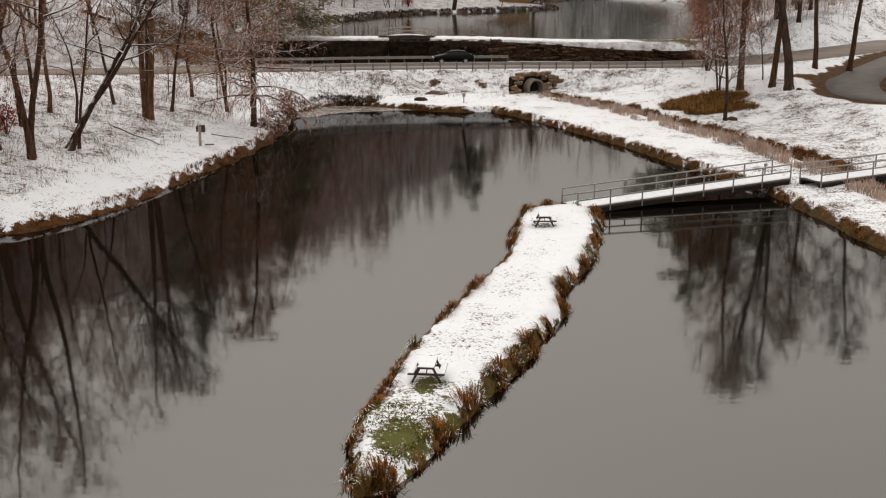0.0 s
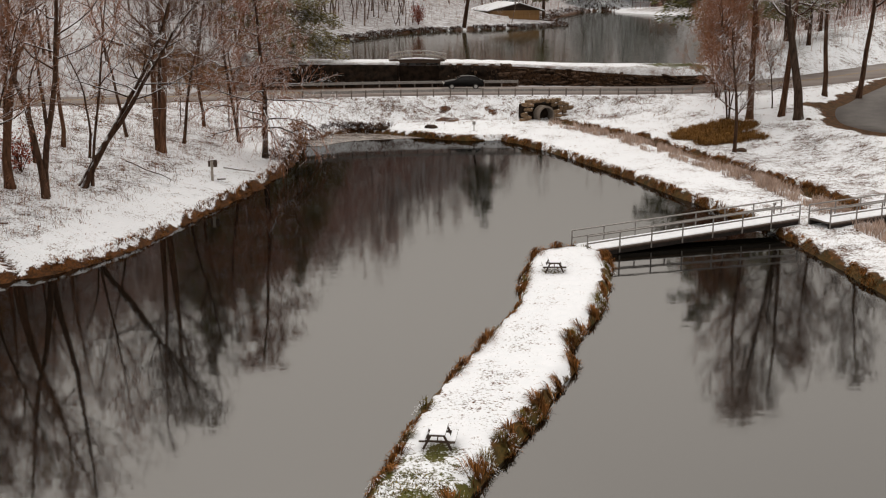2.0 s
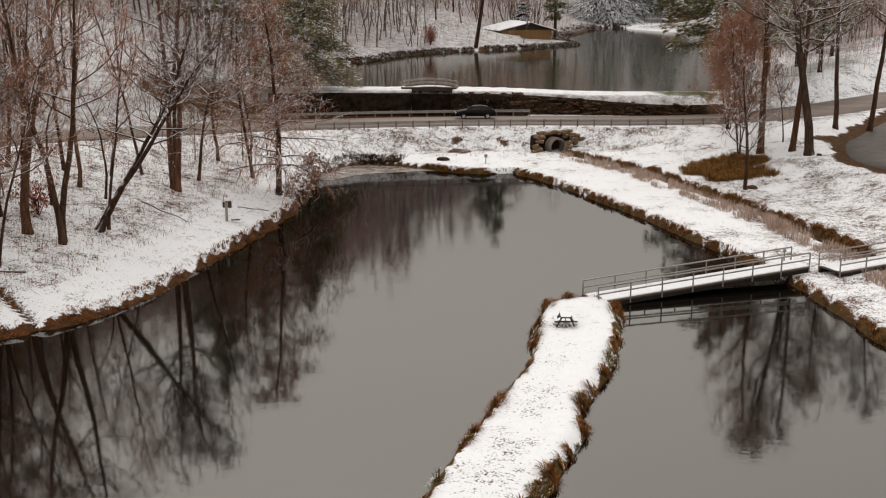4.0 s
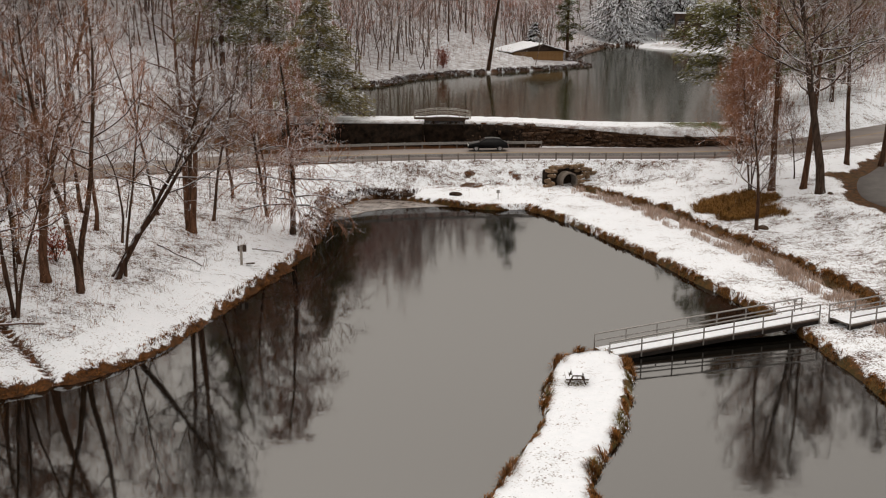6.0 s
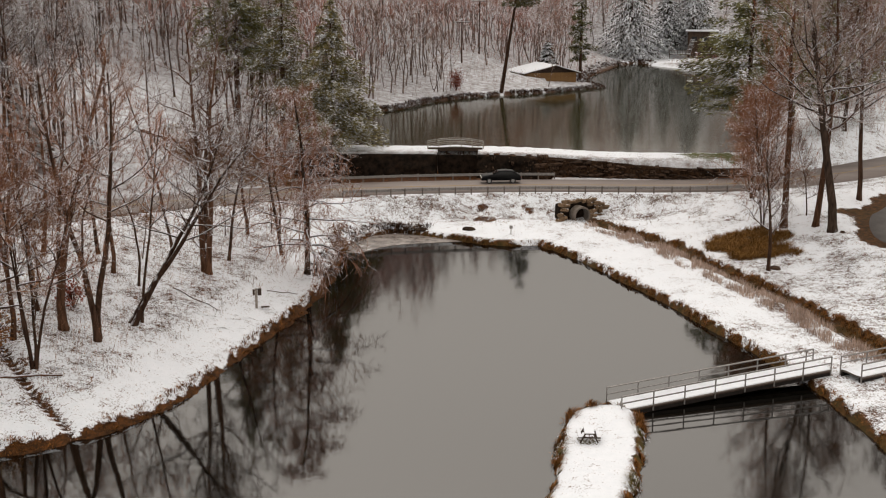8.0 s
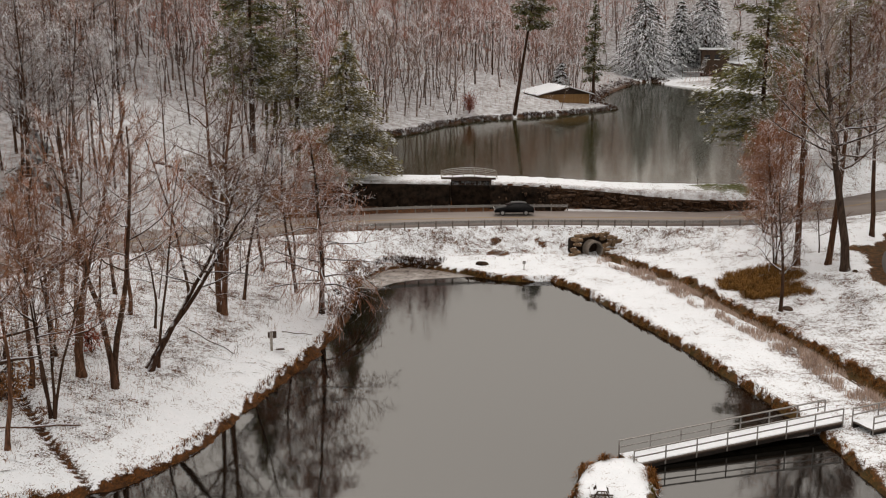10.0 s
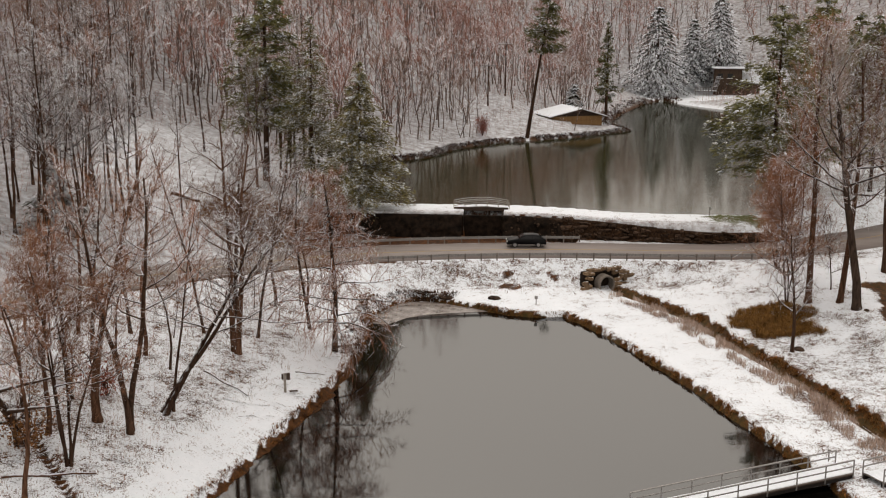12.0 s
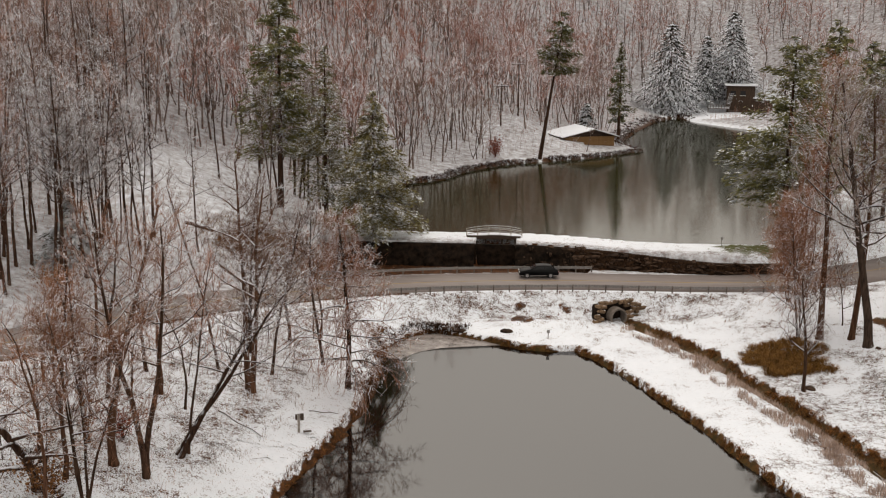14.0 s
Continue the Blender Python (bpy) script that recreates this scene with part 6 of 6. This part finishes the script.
def westbank(x, y):
    return (area_distance(x, y, POND) > 6) & (line_distance(x, y, ROAD)[0] > ROAD_HALF + 2)


thicket("undergrowth", 42000, -150, 100, 95, 330, hillside, 3.2, 0.026, M_WOODS, "thin brown snowy undergrowth on the wooded hillside", 51)
thicket("undergrowth", 1500, -46, -18, 64, 122, westbank, 2.2, 0.014, M_TWIG_RED, "thin reddish saplings and stalks under the bank's trees", 52)


def fallen_twigs(n, x0, x1, y0, y1, label, seed):
    """Short dead sticks that lie about on the snow, past counting."""
    xy = scatter(n, x0, x1, y0, y1, lambda x, y: area_distance(x, y, POND) > 0.8, seed, 0.7)
    r = np.random.RandomState(seed)
    w = Wood()
    for x, y in xy:
        a, length = r.uniform(-0.7, 0.7), r.uniform(0.4, 1.9)
        tip = (x + math.cos(a) * length, y + math.sin(a) * length)
        za, zb = lie(np.array([x, tip[0]]), np.array([y, tip[1]]))[0]
        w.sliver(np.array([x, y, za + 0.03]), np.array([*tip, zb + 0.05]), r.uniform(0.02, 0.05))
    return tagged(part_raw("fallen_twigs", *w.arrays(), M_DARKBRUSH), label, "twigs", kind="stuff")


fallen_twigs(260, -29, -16, 84, 114, "dark fallen twigs strewn on the snowy bank", 81)
fallen_twigs(200, -38, -27, 66, 84, "dark fallen twigs strewn under the trees", 82)


def shrub(x, y, h, w, mat, label, seed, leaves=900):
    r = np.random.RandomState(seed)
    root = thing("shrub", label, "shrub", Matrix.Translation((x, y, height(x, y) - 0.1)), "shrubs")
    wood, leaf = Wood(), Wood()
    for _ in range(16):
        a = r.uniform(0, 6.28)
        e = np.array([math.cos(a) * w * r.uniform(0.2, 0.9), math.sin(a) * w * r.uniform(0.2, 0.9), h * r.uniform(0.6, 1.0)])
        pts = [np.zeros(3), e * np.array([0.35, 0.35, 0.5]) + r.normal(0, 0.08, 3), e]
        wood.tube(pts, [0.04, 0.028, 0.008], 4)
        for _ in range(leaves // 16):
            t = r.uniform(0.3, 1.05)
            c = e * t + r.normal(0, 0.16 * w, 3)
            c[2] = max(c[2], 0.15)
            u = unit(r.normal(0, 1, 3)) * 0.12 * r.uniform(0.6, 1.5)
            leaf.card(c, u, unit(np.cross(u, r.normal(0, 1, 3))) * 0.07)
    part_raw("stem", *wood.arrays(), M_BARK, root)
    part_raw("foliage", *leaf.arrays(), mat, root)


shrub(-6.8, 236.5, 4.4, 2.4, M_RED_LEAF, "shrub keeping dark red leaves on the pond's shore", 61, 1300)
shrub(-15.2, 116.5, 1.7, 1.5, M_LEAVES, "brown-leaved shrub hanging over the pond's corner", 62, 350)
shrub(-16.2, 121.5, 1.6, 1.5, M_LEAVES, "brown-leaved shrub at the pond's corner", 63, 300)
shrub(-31.5, 84.5, 3.0, 2.4, M_RED_LEAF, "young tree keeping rusty leaves among the trunks", 64, 500)
shrub(-33.5, 74.0, 3.2, 2.6, M_LEAVES, "young beech keeping pale brown leaves among the trunks", 65, 600)
shrub(-26.5, 148, 2.4, 2.2, M_LEAVES, "brown-leaved shrub beyond the road", 66, 450)
shrub(34.5, 148.8, 2.6, 2.6, M_LEAVES, "brown-leaved brush at the dam's end", 67, 900)
shrub(-50, 118, 2.6, 3.2, M_LEAVES, "brown brush below the snowy hemlock", 68, 900)


def leafy_sapling(x, y, h, seed, leaves=700):
    """A slim young beech that keeps its dead leaves."""
    r = np.random.RandomState(seed)
    root = thing("sapling", "slim young beech keeping rusty dead leaves on the snowy bank", "young tree", Matrix.Translation((x, y, height(x, y) - 0.1)), "young beeches")
    wood, leaf = Wood(), Wood()
    top = np.array([r.normal(0, 0.05) * h, r.normal(0, 0.05) * h, h])
    wood.tube([np.zeros(3), top * 0.5 + r.normal(0, 0.06, 3), top], [0.06, 0.04, 0.012], 5)
    for k in range(18):
        f = r.uniform(0.22, 0.95)
        a = k * 2.4 + r.normal(0, 0.4)
        p = top * f
        e = p + np.array([math.cos(a), math.sin(a), r.uniform(-0.05, 0.55)]) * h * 0.30 * (1.15 - f) * r.uniform(0.7, 1.3)
        wood.tube([p, e], [0.022, 0.006], 3)
        for _ in range(leaves // 18):
            c = p + (e - p) * r.uniform(0.15, 1.1) + r.normal(0, 0.16, 3)
            u = unit(r.normal(0, 1, 3)) * r.uniform(0.05, 0.10)
            leaf.card(c, u, unit(np.cross(u, r.normal(0, 1, 3))) * r.uniform(0.025, 0.05))
    part_raw("stem", *wood.arrays(), M_BARK, root)
    part_raw("leaves", *leaf.arrays(), M_LEAVES, root)


for n, (x, y, h) in enumerate(((-37, 82, 7.5), (-35.2, 87.5, 6.0), (-38.6, 91.5, 7.0), (-33.0, 80.5, 5.0), (-34.6, 77.0, 6.0), (-38.0, 77.5, 7.0), (-22.4, 117.0, 6.5),
                               (-20.6, 121.2, 6.0), (-19.0, 116.0, 4.5), (-26.2, 112.5, 6.0), (-40.6, 97.0, 6.5), (-30.5, 99.0, 5.0))):
    leafy_sapling(x, y, h, 90 + n)


def fallen_log(x, y, length, turn, r, label):
    wood, k = Wood(), 8
    line = [(length * (i / k - 0.5), 0.12 * math.sin(i * 1.3), 0) for i in range(k + 1)]
    line = [(line[0][0] - 0.01, line[0][1], 0)] + line + [(line[-1][0] + 0.01, line[-1][1], 0)]
    wood.tube(line, np.array([0.02 * r] + [r * (1 - 0.06 * i) for i in range(k + 1)] + [0.02 * r]), 9)
    ob = tagged(part_raw("fallen_log", *wood.arrays(), M_BARK_WARM), label, "log", "fallen wood")
    za, zb = (height(x + s * math.cos(radians(turn)) * length / 2, y + s * math.sin(radians(turn)) * length / 2) for s in (-1, 1))
    ob.matrix_world = pose(x, y, (za + zb) / 2 + r * 0.6, 0, -math.degrees(math.atan2(zb - za, length)), turn)


fallen_log(-41.2, 141.8, 3.6, 5, 0.36, "short thick brown log lying on the snowy slope")
fallen_log(-24.0, 91.5, 5.5, -35, 0.07, "thin fallen branch on the snow")
fallen_log(-18.0, 97.5, 2.6, 20, 0.06, "thin fallen branch on the snow by the shore")
fallen_log(-31, 71.5, 6.0, 20, 0.12, "dark fallen branch in the snow")
